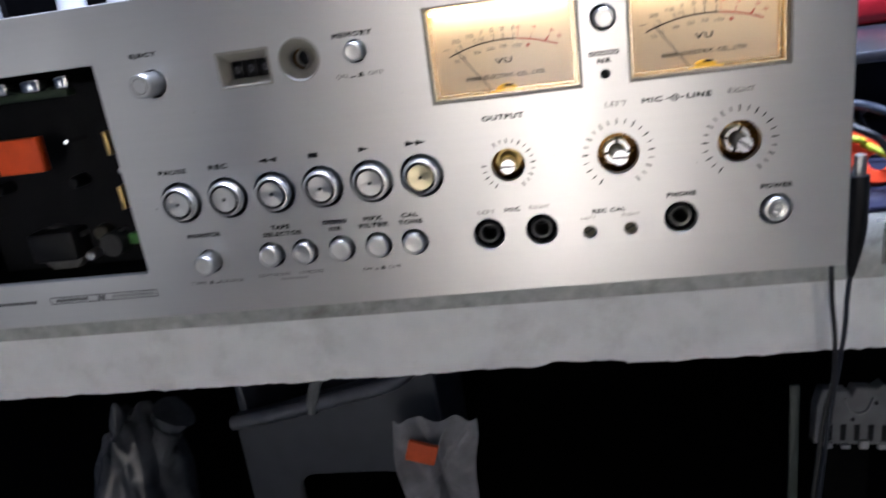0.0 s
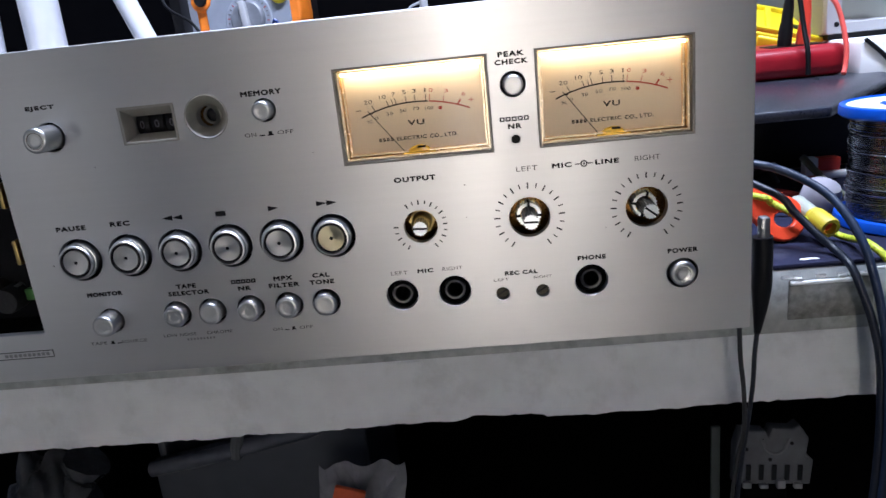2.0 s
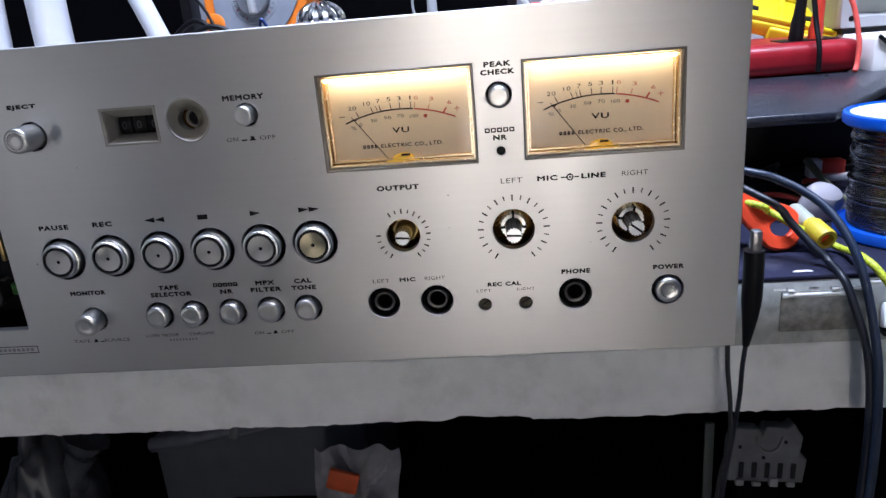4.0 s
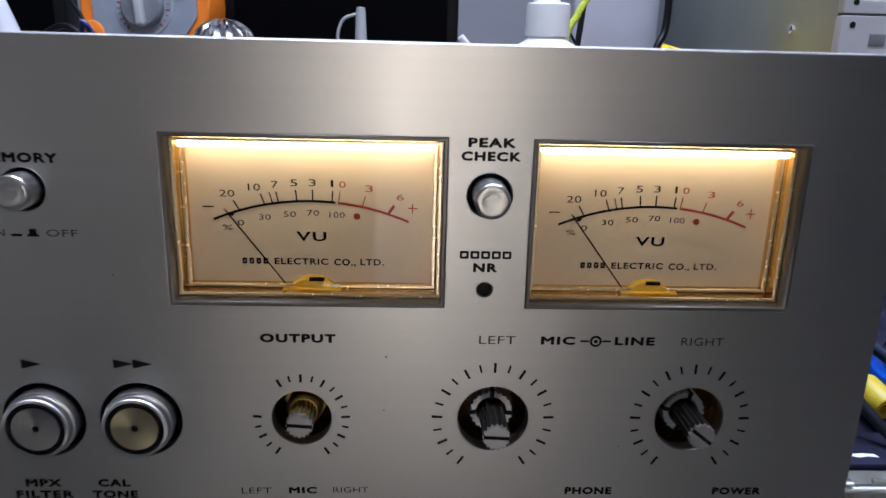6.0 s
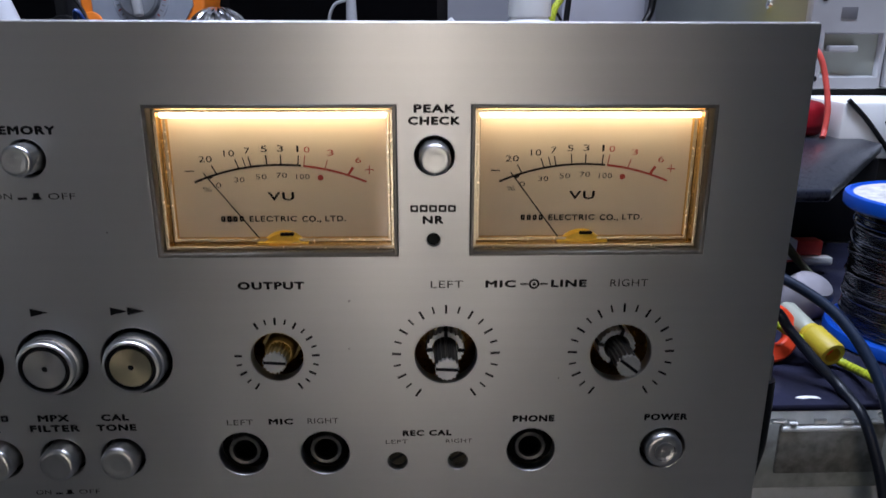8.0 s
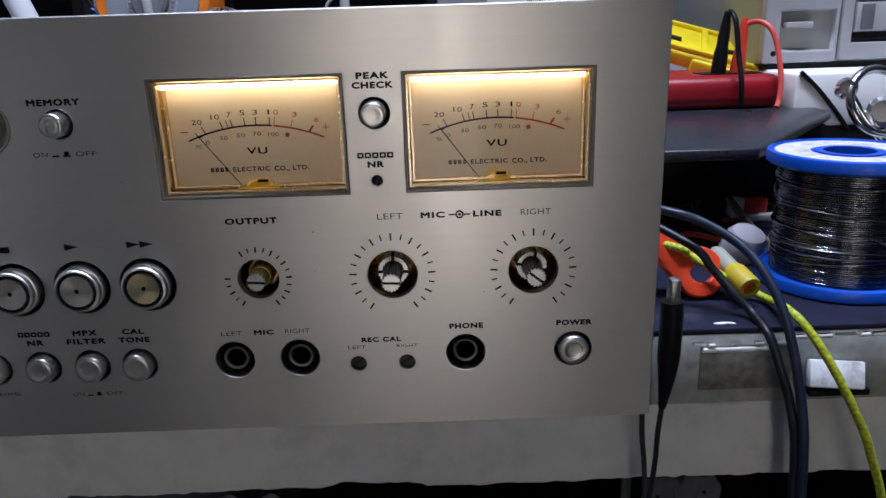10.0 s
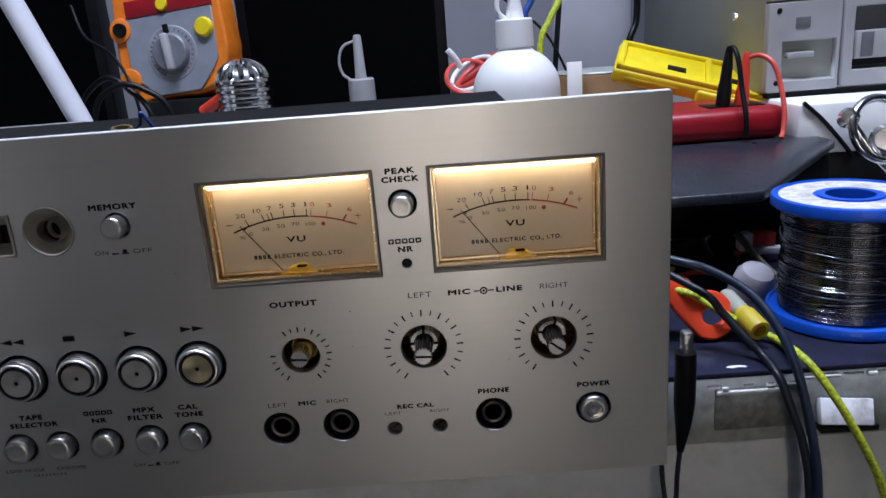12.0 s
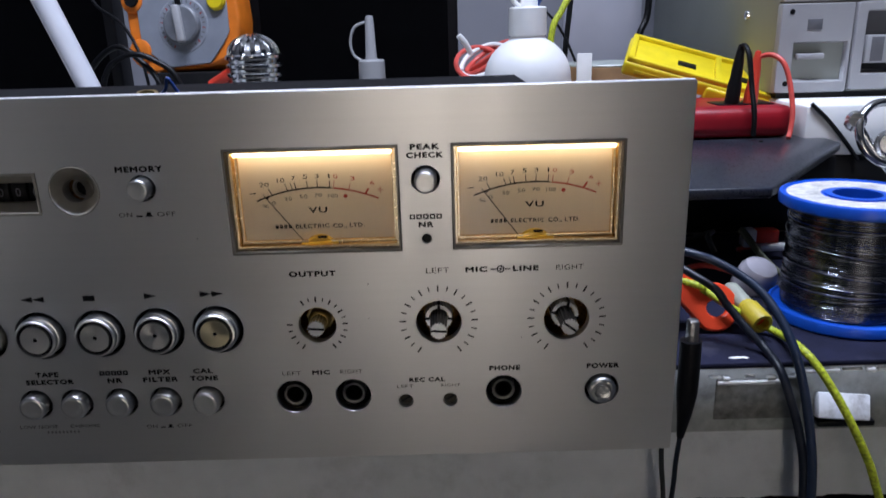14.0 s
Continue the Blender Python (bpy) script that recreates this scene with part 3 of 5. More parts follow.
def pot(x, z, dual, tip, turn):
    """A bare level control seen through its hole: plated bracket, nut, toothed shaft with a slot."""
    body = part("level_control", box(x - 0.012, x + 0.012, 0.0125, 0.024, z - 0.012, z + 0.012, 0.001), GOLD_PLATE, deck, "bare control behind its panel hole")

    def toothed(r, depth, y0, y1, hole, n):
        bm = bmesh.new()
        k = 4 * n
        outer = [((r if (i % 4) in (0, 1) else r - depth), 2 * math.pi * i / k) for i in range(k)]
        a = [bm.verts.new((q * math.cos(t), y0, q * math.sin(t))) for q, t in outer]
        b = [bm.verts.new((q * math.cos(t), y1, q * math.sin(t))) for q, t in outer]
        for i in range(k):
            bm.faces.new((a[i], a[(i + 1) % k], b[(i + 1) % k], b[i]))
        if hole:
            c = [bm.verts.new((hole * math.cos(t), y0, hole * math.sin(t))) for q, t in outer]
            d = [bm.verts.new((hole * math.cos(t), y1, hole * math.sin(t))) for q, t in outer]
            for i in range(k):
                j = (i + 1) % k
                bm.faces.new((a[i], c[i], c[j], a[j]))
                bm.faces.new((c[i], d[i], d[j], c[j]))
        else:
            bm.faces.new(a)
        bmesh.ops.recalc_face_normals(bm, faces=bm.faces)
        bmesh.ops.transform(bm, matrix=pose(x, 0, z) @ Matrix.Rotation(radians(turn), 4, "Y"), verts=bm.verts)
        return bm

    nut = lathe([(0.0, 0.0), (0.0062, 0.0), (0.0062, 0.0018), (0.0058, 0.0022), (0.0, 0.0022)], 6, at_panel(x, z, 0.0122))
    part("nut", nut, BRASS, body, "hexagonal brass nut", smooth=False)
    if dual:
        part("sleeve", toothed(0.0055, 0.0004, 0.0042, 0.012, 0.0039, 22), SATIN, body, "toothed outer sleeve", smooth=False)
        for a in (0, 94, -94, 180):
            gap = box(-0.00055, 0.00055, 0.0040, 0.009, 0.0036, 0.0057, m=pose(x, 0, z) @ Matrix.Rotation(radians(a + turn * 0.4), 4, "Y"))
            part("sleeve_slot", gap, BLACK, body, smooth=False)
    else:
        bush = lathe([(0.0030, 0.0005), (0.0036, 0.0005), (0.0042, 0.0), (0.0045, -0.0008), (0.0045, -0.010)], 36, at_panel(x, z, 0.0040))
        part("bushing", bush, BRASS, body, "smooth brass bushing")
    part("shaft", toothed(0.0033, 0.0004, tip + 0.0010, 0.014, 0, 16), DARK_STEEL if dual else BRASS, body, "toothed shaft", smooth=False)
    part("shaft_tip", toothed(0.0033, 0.0004, tip, tip + 0.0011, 0, 16), SATIN, body, "bright cut end of the shaft", smooth=False)
    slot = box(-0.0031, 0.0031, tip - 0.00004, tip + 0.002, -0.00045, 0.00045, m=pose(x, 0, z) @ Matrix.Rotation(radians(turn), 4, "Y"))
    part("shaft_slot", slot, BLACK, body, "driver slot", smooth=False)


pot(POTS[0][0] * M, POTS[0][1] * M, False, -0.0040, 4)
pot(POTS[1][0] * M, POTS[1][1] * M, True, -0.0092, 3)
pot(POTS[2][0] * M, POTS[2][1] * M, True, -0.0085, 38)

for x, z in JACKS:
    jack = part("jack_socket", lathe([(0.0074, -0.002), (0.0072, 0.0), (0.0050, 0.0002), (0.0048, -0.004)], 40, at_panel(x * M, z * M, 0.0042)), PITCH, deck, "black jack socket")
    part("socket_ring", lathe([(0.0047, -0.003), (0.0047, 0.0004), (0.0044, 0.0007), (0.0036, 0.0005), (0.0034, -0.003)], 40, at_panel(x * M, z * M, 0.0024)), GUN, jack, "dull metal contact ring")
    part("socket_hole", lathe([(0.0034, 0.0), (0.0033, -0.016), (0.0, -0.016)], 28, at_panel(x * M, z * M, 0.003)), BLACK, jack)
for x in (111.1, 129.1):
    trim = part("trim_screw", lathe([(0.0, 0.0), (0.0026, 0.0), (0.0028, -0.0005), (0.0028, -0.006)], 28, at_panel(x * M, 25.2 * M, 0.0022)), DULL_BRASS, deck, "small slotted trimmer screw")
    part("screw_slot", box(-0.0026, 0.0026, -0.0001, 0.001, -0.0004, 0.0004, m=pose(x * M, 0.0022, 25.2 * M) @ Matrix.Rotation(radians(-32), 4, "Y")), BLACK, trim, smooth=False)
    part("trim_tube", lathe([(0.0032, 0.0), (0.0032, -0.008), (0.0, -0.008)], 28, at_panel(x * M, 25.2 * M, 0.003)), BLACK, trim)


def push_button(name, x, z, r, out, rim, material, label, hollow=0.0):
    """A round cap with a soft edge; the middle is dished by the given depth."""
    prof = [(0.0, out - hollow), (r * 0.34, out - hollow), (r * 0.44, out - hollow * 0.9), (r * 0.52, out - hollow * 0.2), (r - rim, out)]
    prof += [(r - rim + rim * math.sin(radians(q)), out - rim + rim * math.cos(radians(q))) for q in (18, 36, 54, 72, 90)]
    return part(name, lathe([*prof, (r, -0.006)], 48, at_panel(x, z)), material, deck, label)


def well(parent, x, z, r):
    part("button_well", lathe([(r - 0.00005, -0.0041), (r - 0.00005, -0.016), (0.0, -0.016)], 36, at_panel(x, z)), BLACK, parent)


for i, (x, z) in enumerate(TRANSPORT):
    x, z, out = x * M, z * M, 0.0046
    r = 0.0085
    gold = i == 5
    b = part("transport_button", lathe([(0.0069, out - 0.0004), (0.0070, out), (0.0077, out - 0.0001), (0.0079, out - 0.0004), (0.0079, out - 0.0022), (r - 0.0001, out - 0.0024), (r, out - 0.0027), (r, -0.014)], 52, at_panel(x, z)), CAP, deck, "round turned aluminium transport button")
    part("button_groove", lathe([(0.0056, out - 0.0009), (0.0069, out - 0.0009), (0.0069, out - 0.0012)], 44, at_panel(x, z)), BLACK, b, "black ring groove")
    part("button_disc", lathe([(0.0008, out - 0.0003), (0.0057, out - 0.0001), (0.0058, out - 0.0011)], 44, at_panel(x, z)), CAP_GOLD if gold else CAP, b, "gold-tinted turned disc" if gold else "turned disc")
    part("button_dot", lathe([(0.0, out - 0.0006), (0.0009, out - 0.0005), (0.0009, out - 0.001)], 20, at_panel(x, z)), BLACK, b)
    well(b, x, z, 0.0102)
for x, z in SELECT:
    b = push_button("selector_button", x * M, z * M, 0.0053, 0.0042, 0.0015, POLISHED, "small round polished push button", 0.00012)
    well(b, x * M, z * M, 0.0066)
b = push_button("monitor_button", -71.6 * M, 27.3 * M, 0.0052, 0.0085, 0.0012, POLISHED, "small aluminium push button standing out", 0.0002)
well(b, -71.6 * M, 27.3 * M, 0.0062)
b = push_button("eject_button", -78.4 * M, 113.8 * M, 0.0054, 0.0120, 0.0013, POLISHED, "long aluminium eject button", 0.0002)
part("button_line", lathe([(0.0032, 0.01196), (0.0034, 0.01204), (0.0037, 0.01196)], 40, at_panel(-78.4 * M, 113.8 * M)), BEZEL, b)
well(b, -78.4 * M, 113.8 * M, 0.0066)
b = push_button("memory_button", 17.0 * M, 116.4 * M, 0.0041, 0.0052, 0.0010, POLISHED, "small chrome push button", 0.0001)
well(b, 17.0 * M, 116.4 * M, 0.0052)
b = push_button("peak_button", 122.2 * M, 116.8 * M, 0.0041, 0.0070, 0.0009, POLISHED, "small chrome push button standing out", 0.00008)
well(b, 122.2 * M, 116.8 * M, 0.0055)
b = push_button("power_button", 190.6 * M, 28.4 * M, 0.0056, 0.0022, 0.0013, POLISHED, "polished chrome power button", 0.0003)
part("button_line", lathe([(0.0029, 0.00205), (0.0031, 0.00224), (0.0033, 0.00205)], 40, at_panel(190.6 * M, 28.4 * M)), GUN, b)
well(b, 190.6 * M, 28.4 * M, 0.0071)
led = part("indicator_lens", lathe([(0.0, -0.0008), (0.0019, -0.0012), (0.0019, -0.006)], 24, at_panel(121.9 * M, 93.9 * M)), mat("dark_lens", (0.006, 0.007, 0.005), 0.4, spec=0.2), deck, "small unlit dark indicator lens")

# tape counter and its reset button
counter = part("tape_counter", lathe([(0.001, 0), (0.002, 0)], 4), BEIGE, deck, "tape counter in a sloped beige frame")
bm = bmesh.new()
fr = [(-46.5, 107.2, 123.3, -21.7, -0.0004), (-45.4, 108.2, 122.3, -22.8, -0.0004), (-43.0, 110.8, 118.6, -23.2, 0.006), (-43.0, 110.8, 118.6, -23.2, 0.009)]
rings = []
for a, z0, z1, b2, y in fr:
    rings.append([bm.verts.new((q * M, y, w * M)) for q, w in ((a, z0), (b2, z0), (b2, z1), (a, z1))])
for p, q in zip(rings, rings[1:]):
    for i in range(4):
        bm.faces.new((p[i], p[(i + 1) % 4], q[(i + 1) % 4], q[i]))
bmesh.ops.recalc_face_normals(bm, faces=bm.faces)
bm.to_mesh(counter.data)
bm.free()
counter.data.materials.clear()
counter.data.materials.append(BEIGE)
for i in range(3):
    x = (-40.4 + 6.7 * i) * M
    wheel = part("digit_wheel", lathe([(0.0, -0.0028), (0.0070, -0.0028), (0.0072, -0.0024), (0.0072, 0.0024), (0.0070, 0.0028), (0.0, 0.0028)], 36, pose(x, 0.0148, 114.7 * M, 0, 90, 0)), BLACK, counter)
    words("0", x, 114.7 * M, 2.0 * M, 3.4 * M, mat("dim_digit_paint", (0.11, 0.11, 0.13), 0.5), counter, 0, 0.0074)
dish = part("counter_reset", lathe([(0.0095, 0.0003), (0.0090, 0.0004), (0.0086, 0.0), (0.0050, -0.0052), (0.0046, -0.0056), (0.0044, 0.0)], 48, at_panel(-8.4 * M, 116.0 * M)), BEIGE, deck, "sloped round recess of the counter reset")
part("reset_ring", lathe([(0.0030, -0.0062), (0.0033, -0.0046), (0.0039, -0.0046), (0.0042, -0.0064)], 36, at_panel(-7.3 * M, 116.2 * M)), BEIGE, dish, "small beige ring in the recess")
part("reset_pin", lathe([(0.0, -0.0085), (0.0025, -0.0088), (0.0030, -0.0100), (0.0044, -0.0105), (0.0044, -0.014)], 32, at_panel(-8.4 * M, 116.0 * M)), BLACK, dish)


# the two level meters
def vu_meter(x0, x1):
    x0, x1, z0, z1 = x0 * M, x1 * M, MZ0 * M, MZ1 * M
    cx = (x0 + x1) / 2
    depth = 0.0092
    e = 0.0010
    g = 0.0005
    loops = [rect_points(x0 + g, x1 - g, z0 + g, z1 - g), rect_points(x0 + e, x1 - e, z0 + e, z1 - e * 0.9)]
    meter = part("vu_meter", sheet(loops, -0.0006, 0.0045, 0.0003), BEZEL, deck, "lit level meter with a cream dial")
    part("shadow_gap", sheet([rect_points(x0, x1, z0, z1), rect_points(x0 + g, x1 - g, z0 + g, z1 - g)], 0.0006, 0.0040), BLACK, meter, smooth=False)
    # stepped gilt frame that leads back to the dial
    bm = bmesh.new()
    steps = [(e, 0.0012), (e + 0.0003, 0.0036), (e + 0.0011, 0.0040), (e + 0.0013, 0.0074), (e + 0.0022, 0.0078), (e + 0.0023, depth)]
    rings = []
    for s, y in steps:
        rings.append([bm.verts.new((a, y, b)) for a, b in ((x0 + s, z0 + s), (x1 - s, z0 + s), (x1 - s, z1 - s * 0.75), (x0 + s, z1 - s * 0.75))])
    for p, q in zip(rings, rings[1:]):
        for i in range(4):
            if i != 2:
                bm.faces.new((p[i], p[(i + 1) % 4], q[(i + 1) % 4], q[i]))
    bmesh.ops.recalc_face_normals(bm, faces=bm.faces)
    part("inner_frame", bm, GILT, meter, "stepped gilt inner frame", smooth=False)
    for s, y in ((e + 0.0005, 0.0035), (e + 0.0016, 0.0072)):
        lip = sheet([rect_points(x0 + s, x1 - s, z0 + s, z1 - 0.002), rect_points(x0 + s + 0.0005, x1 - s - 0.0005, z0 + s + 0.0005, z1 - 0.0025)], y, y + 0.0005, 0.0002)
        part("frame_lip", lip, GILT_LIP, meter, "bright gilt edge line", smooth=False)
    part("dial_card", box(x0 + 0.002, x1 - 0.002, depth, depth + 0.0015, z0 + 0.002, z1 - 0.0005), DIAL, meter, "cream dial card")
    part("lamp_housing", box(x0 + 0.0008, x1 - 0.0008, 0.0046, depth + 0.0015, z1 - 0.0004, z1 + 0.001), WHITE, meter)
    part("lamp", box(x0 + 0.0030, x1 - 0.0030, 0.0034, 0.0080, z1 - 0.0040, z1 - 0.0022, 0.0005), LAMP, meter, "glowing warm lamp bar")
    part("glass", box(x0 + e, x1 - e, 0.0002, 0.0006, z0 + e, z1 - e * 0.9), GLASS, meter, "clear meter glass", smooth=False).visible_shadow = False
    y = depth - 0.0002
    # curved scale
    px, pz, R = cx, 0.0529, 0.0600
    half = 23.1

    def arc(a0, a1, r0, r1, material):
        n = 24
        bm = bmesh.new()
        vs = []
        for r in (r0, r1):
            vs.append([bm.verts.new((px + r * math.sin(radians(a0 + (a1 - a0) * i / n)), y, pz + r * math.cos(radians(a0 + (a1 - a0) * i / n)))) for i in range(n + 1)])
        for i in range(n):
            bm.faces.new((vs[0][i], vs[0][i + 1], vs[1][i + 1], vs[1][i]))
        part("scale_arc", bm, material, meter, smooth=False)

    def on_arc(dx):
        return pz + math.sqrt(R * R - dx * dx)

    arc(-half, 5.5, R - 0.0003, R + 0.0003, INK)
    arc(6.1, half, R - 0.0003, R + 0.0003, RED_INK)
    for dx, lean, long, wide, material in ((-17.3, -29, 2.8, 0.16, INK), (-11.2, -20, 2.8, 0.16, INK), (-9.3, -16, 2.8, 0.12, INK), (-7.9, -12, 2.8, 0.16, INK), (-3.5, -5, 2.8, 0.16, INK), (0.3, 0, 2.8, 0.16, INK), (4.9, 5, 2.8, 0.16, INK), (6.5, 8, 2.9, 0.12, RED_INK), (12.2, 17, 2.7, 0.12, RED_INK), (18.5, 34, 2.6, 0.36, RED_INK)):
        m = pose(px + dx * M, 0, on_arc(dx * M)) @ Matrix.Rotation(radians(lean), 4, "Y")
        part("scale_mark", box(-wide * M, wide * M, y, y + 0.0001, 0, long * M, m=m), material, meter, smooth=False)
    for s, dx, z, w, h, material in (("20", -20.1, 114.5, 3.6, 1.7, INK), ("10", -13.6, 116.1, 2.9, 1.7, INK), ("7", -8.7, 116.8, 1.5, 1.7, INK), ("5", -4.1, 117.3, 1.7, 1.7, INK), ("3", 0.3, 117.4, 1.7, 1.7, INK), ("1", 5.0, 117.3, 0.6, 1.7, INK), ("0", 7.5, 117.1, 1.6, 1.6, RED_INK), ("3", 13.9, 116.2, 1.8, 1.6, RED_INK), ("6", 21.4, 114.2, 1.7, 1.6, RED_INK),
                               ("0", -17.1, 107.3, 1.5, 1.4, INK_THIN), ("30", -11.3, 108.8, 2.8, 1.4, INK_THIN), ("50", -5.3, 109.6, 3.0, 1.4, INK_THIN), ("70", 0.3, 110.0, 2.9, 1.4, INK_THIN), ("100", 6.1, 109.6, 3.7, 1.4, INK_THIN), ("%", -20.3, 106.1, 2.4, 1.3, INK_THIN)):
        words(s, px + dx * M, z * M, w * M, h * M, material, meter, 0.0, y)
    flat_shape(ring_points(px + 0.0109, 0.1093, 0.0008, 20), RED_INK, meter, "red_dot", y)
    flat_shape([(cx - 0.0260, 0.11105), (cx - 0.0234, 0.11105), (cx - 0.0234, 0.11135), (cx - 0.0260, 0.11135)], INK, meter, "minus_sign", y)
    flat_shape([(cx + 0.0232, 0.11135), (cx + 0.0256, 0.11135), (cx + 0.0256, 0.11165), (cx + 0.0232, 0.11165)], RED_INK, meter, "plus_sign", y)
    flat_shape([(cx + 0.02427, 0.1103), (cx + 0.02453, 0.1103), (cx + 0.02453, 0.1127), (cx + 0.02427, 0.1127)], RED_INK, meter, "plus_sign", y)
    words("VU", cx - 0.0002, 0.1041, 7.0 * M, 2.2 * M, INK, meter, 0.06, y)
    bars(cx - 14.1 * M, 0.0977, 6.8 * M, 1.5 * M, 4, INK, meter, y, 0.35, hollow=True)
    for text, dx, dz, w, h in (("ELECTRIC", -2.8, 97.7, 13.0, 1.55), ("CO.,", 7.9, 97.5, 5.2, 1.9), ("LTD.", 14.6, 97.7, 5.7, 1.55)):
        words(text, cx + dx * M, dz * M, w * M, h * M, INK, meter, 0.05, y)
    # needle and its amber hub cover
    tipx, tipz = cx - 0.0206, 0.1109
    part("needle", sweep([(cx - 0.0058, depth - 0.0014, 0.0912), (tipx, depth - 0.0014, tipz)], 0.00018, 6, curve=False), INK, meter, "thin black needle")
    flat_shape([(cx - 0.0196, 0.1092), (cx - 0.0184, 0.1094), (cx - 0.0180, 0.1102), (cx - 0.0192, 0.1100)], INK, meter, "needle_flag", depth - 0.0016)
    hub = lathe([(0.0062, -0.002), (0.0062, 0.0008), (0.0056, 0.0016), (0.0, 0.0020)], 40, pose(cx, depth - 0.0004, 0.0890) @ FACING)
    bmesh.ops.bisect_plane(hub, geom=hub.verts[:] + hub.edges[:] + hub.faces[:], plane_co=(0, 0, 0.0908), plane_no=(0, 0, 1), clear_inner=True)
    bmesh.ops.scale(hub, vec=(1, 1, 0.80), verts=hub.verts, space=pose(0, 0, -0.0908))
    part("hub_cover", hub, AMBER, meter, "amber needle hub cover")
    part("hub_slot", box(cx - 0.0008, cx + 0.0030, depth - 0.0024, depth - 0.0012, 0.0932, 0.0941, 0.0003), INK, meter)
    part("hub_base", box(cx - 0.0072, cx + 0.0072, depth - 0.0034, depth - 0.0008, 0.0905, 0.0917, 0.0004), AMBER, meter, "amber hub base bar")


for x0, x1 in METERS:
    vu_meter(x0, x1)


# open tape well at the unlidded end
def tape_well():
    w = part("tape_well", lathe([(0.001, 0), (0.002, 0)], 4), BLACK_MATT, deck, "dark open cassette well with its mechanism")
    bm = bmesh.new()
    xa, xb, za, zb, d = -212 * M, -105.3 * M, 23.4 * M, 125.4 * M, 0.034
    f = [bm.verts.new((q, 0.0042, z)) for q, z in ((xa, za), (xb, za), (xb, zb), (xa, zb))]
    g = [bm.verts.new((q, d, z)) for q, z in ((xa, za), (xb, za), (xb, zb), (xa, zb))]
    for i in range(4):
        bm.faces.new((f[i], g[i], g[(i + 1) % 4], f[(i + 1) % 4]))
    bm.faces.new(g)
    bm.to_mesh(w.data)
    bm.free()
    w.data.materials.clear()
    w.data.materials.append(PITCH)
    part("sensor_tab", box(-0.172, -0.1475, 0.004, 0.010, 0.079, 0.096, 0.0008), mat("vivid_orange_plastic", (0.92, 0.09, 0.006), 0.5), w, "bright orange tab")
    for z in (0.0885, 0.0610):
        part("guide_post", box(-0.1166, -0.1145, 0.010, 0.022, z - 0.0060, z + 0.0060, 0.0006), BRASS, w, "brass guide post")
    for x in (-0.186, -0.143):
        hub = part("spool_hub", lathe([(0.0, 0.012), (0.0022, 0.012), (0.0030, 0.010), (0.0034, 0.0), (0.0085, 0.0), (0.009, -0.002)], 24, at_panel(x, 0.070, 0.028)), BLACK, w, "black tape drive spindle")
    part("capstan_pin", lathe([(0.0, 0.02), (0.001, 0.02), (0.0012, 0.0)], 16, at_panel(-0.136, 0.0915, 0.03)), CHROME, w, "bright thin capstan pin")
    part("head_block", box(-0.176, -0.150, 0.012, 0.033, 0.030, 0.046, 0.002), BLACK, w, "dark tape head block")
    part("pinch_roller", lathe([(0.0, 0.006), (0.006, 0.006), (0.0065, 0.005), (0.0065, -0.005)], 28, at_panel(-0.131, 0.036, 0.02)), RUBBER, w, "black pinch roller")
    part("idler_gear", lathe([(0.0, 0.002), (0.004, 0.002), (0.0045, 0.0), (0.0125, 0.0), (0.0135, -0.002), (0.0135, -0.006)], 40, at_panel(-0.166, 0.034, 0.022)), GUN, w, "dull metal idler wheel")
    for x, z, r, m in ((-0.1385, 0.0415, 0.0042, DULL_BRASS), (-0.1480, 0.0300, 0.0030, STEEL), (-0.1290, 0.0400, 0.0022, STEEL), (-0.1515, 0.0420, 0.0022, STEEL), (-0.1180, 0.0730, 0.0018, STEEL)):
        part("mechanism_screw", lathe([(0.0, 0.0005), (r * 0.8, 0.0005), (r, -0.0005), (r, -0.006)], 20, at_panel(x, z, 0.020)), m, w, "small mechanism screw")
    part("circuit_strip", box(-0.124, -0.119, 0.020, 0.024, 0.034, 0.040, 0.0005), GREEN, w, "small green board edge")
    for x, wide in ((-0.163, 0.010), (-0.145, 0.009), (-0.129, 0.006)):
        part("latch_plate", box(x - wide / 2, x + wide / 2, 0.008, 0.024, 0.1165, 0.1225, 0.0008), CHROME, w, "shiny latch plate")
    part("latch_board", box(-0.200, -0.135, 0.020, 0.030, 0.1125, 0.1165, 0.0006), mat("dark_green_board", (0.012, 0.035, 0.012), 0.5), w, "dark green board edge")


tape_well()
# chassis behind the panel
part("chassis", box(-0.205, 0.205, 0.0265, 0.262, 0.010, 0.118, 0.001), BLACK_MATT, deck, "black steel chassis")
part("top_cover", box(-0.206, 0.1665, 0.0062, 0.112, 0.1435, 0.1462, 0.0006), BLACK_MATT, deck, "dark dusty cover plate")
part("cover_support", box(-0.200, 0.160, 0.090, 0.108, 0.118, 0.1435), BLACK_MATT, deck)
part("panel_bracket", box(-0.100, 0.214, 0.0250, 0.0265, 0.004, 0.146), GOLD_PLATE, deck, "yellow plated inner front frame")
# Near-white strip carries the lamp's highlight along the panel's top edge.
part("panel_edge", box(-0.2197, 0.2197, 0.0003, 0.0040, 0.15003, 0.15045, 0.0002), ALU_EDGE, deck, "pale strip for the lit top edge")
for x in (-0.17, 0.17):
    for y in (0.11, 0.235):
        part("foot", lathe([(0.0, 0.0), (0.011, 0.0), (0.012, 0.002), (0.0125, 0.0105), (0.0, 0.0105)], 28, pose(x, y, 0.0)), RUBBER, deck, "round rubber foot")
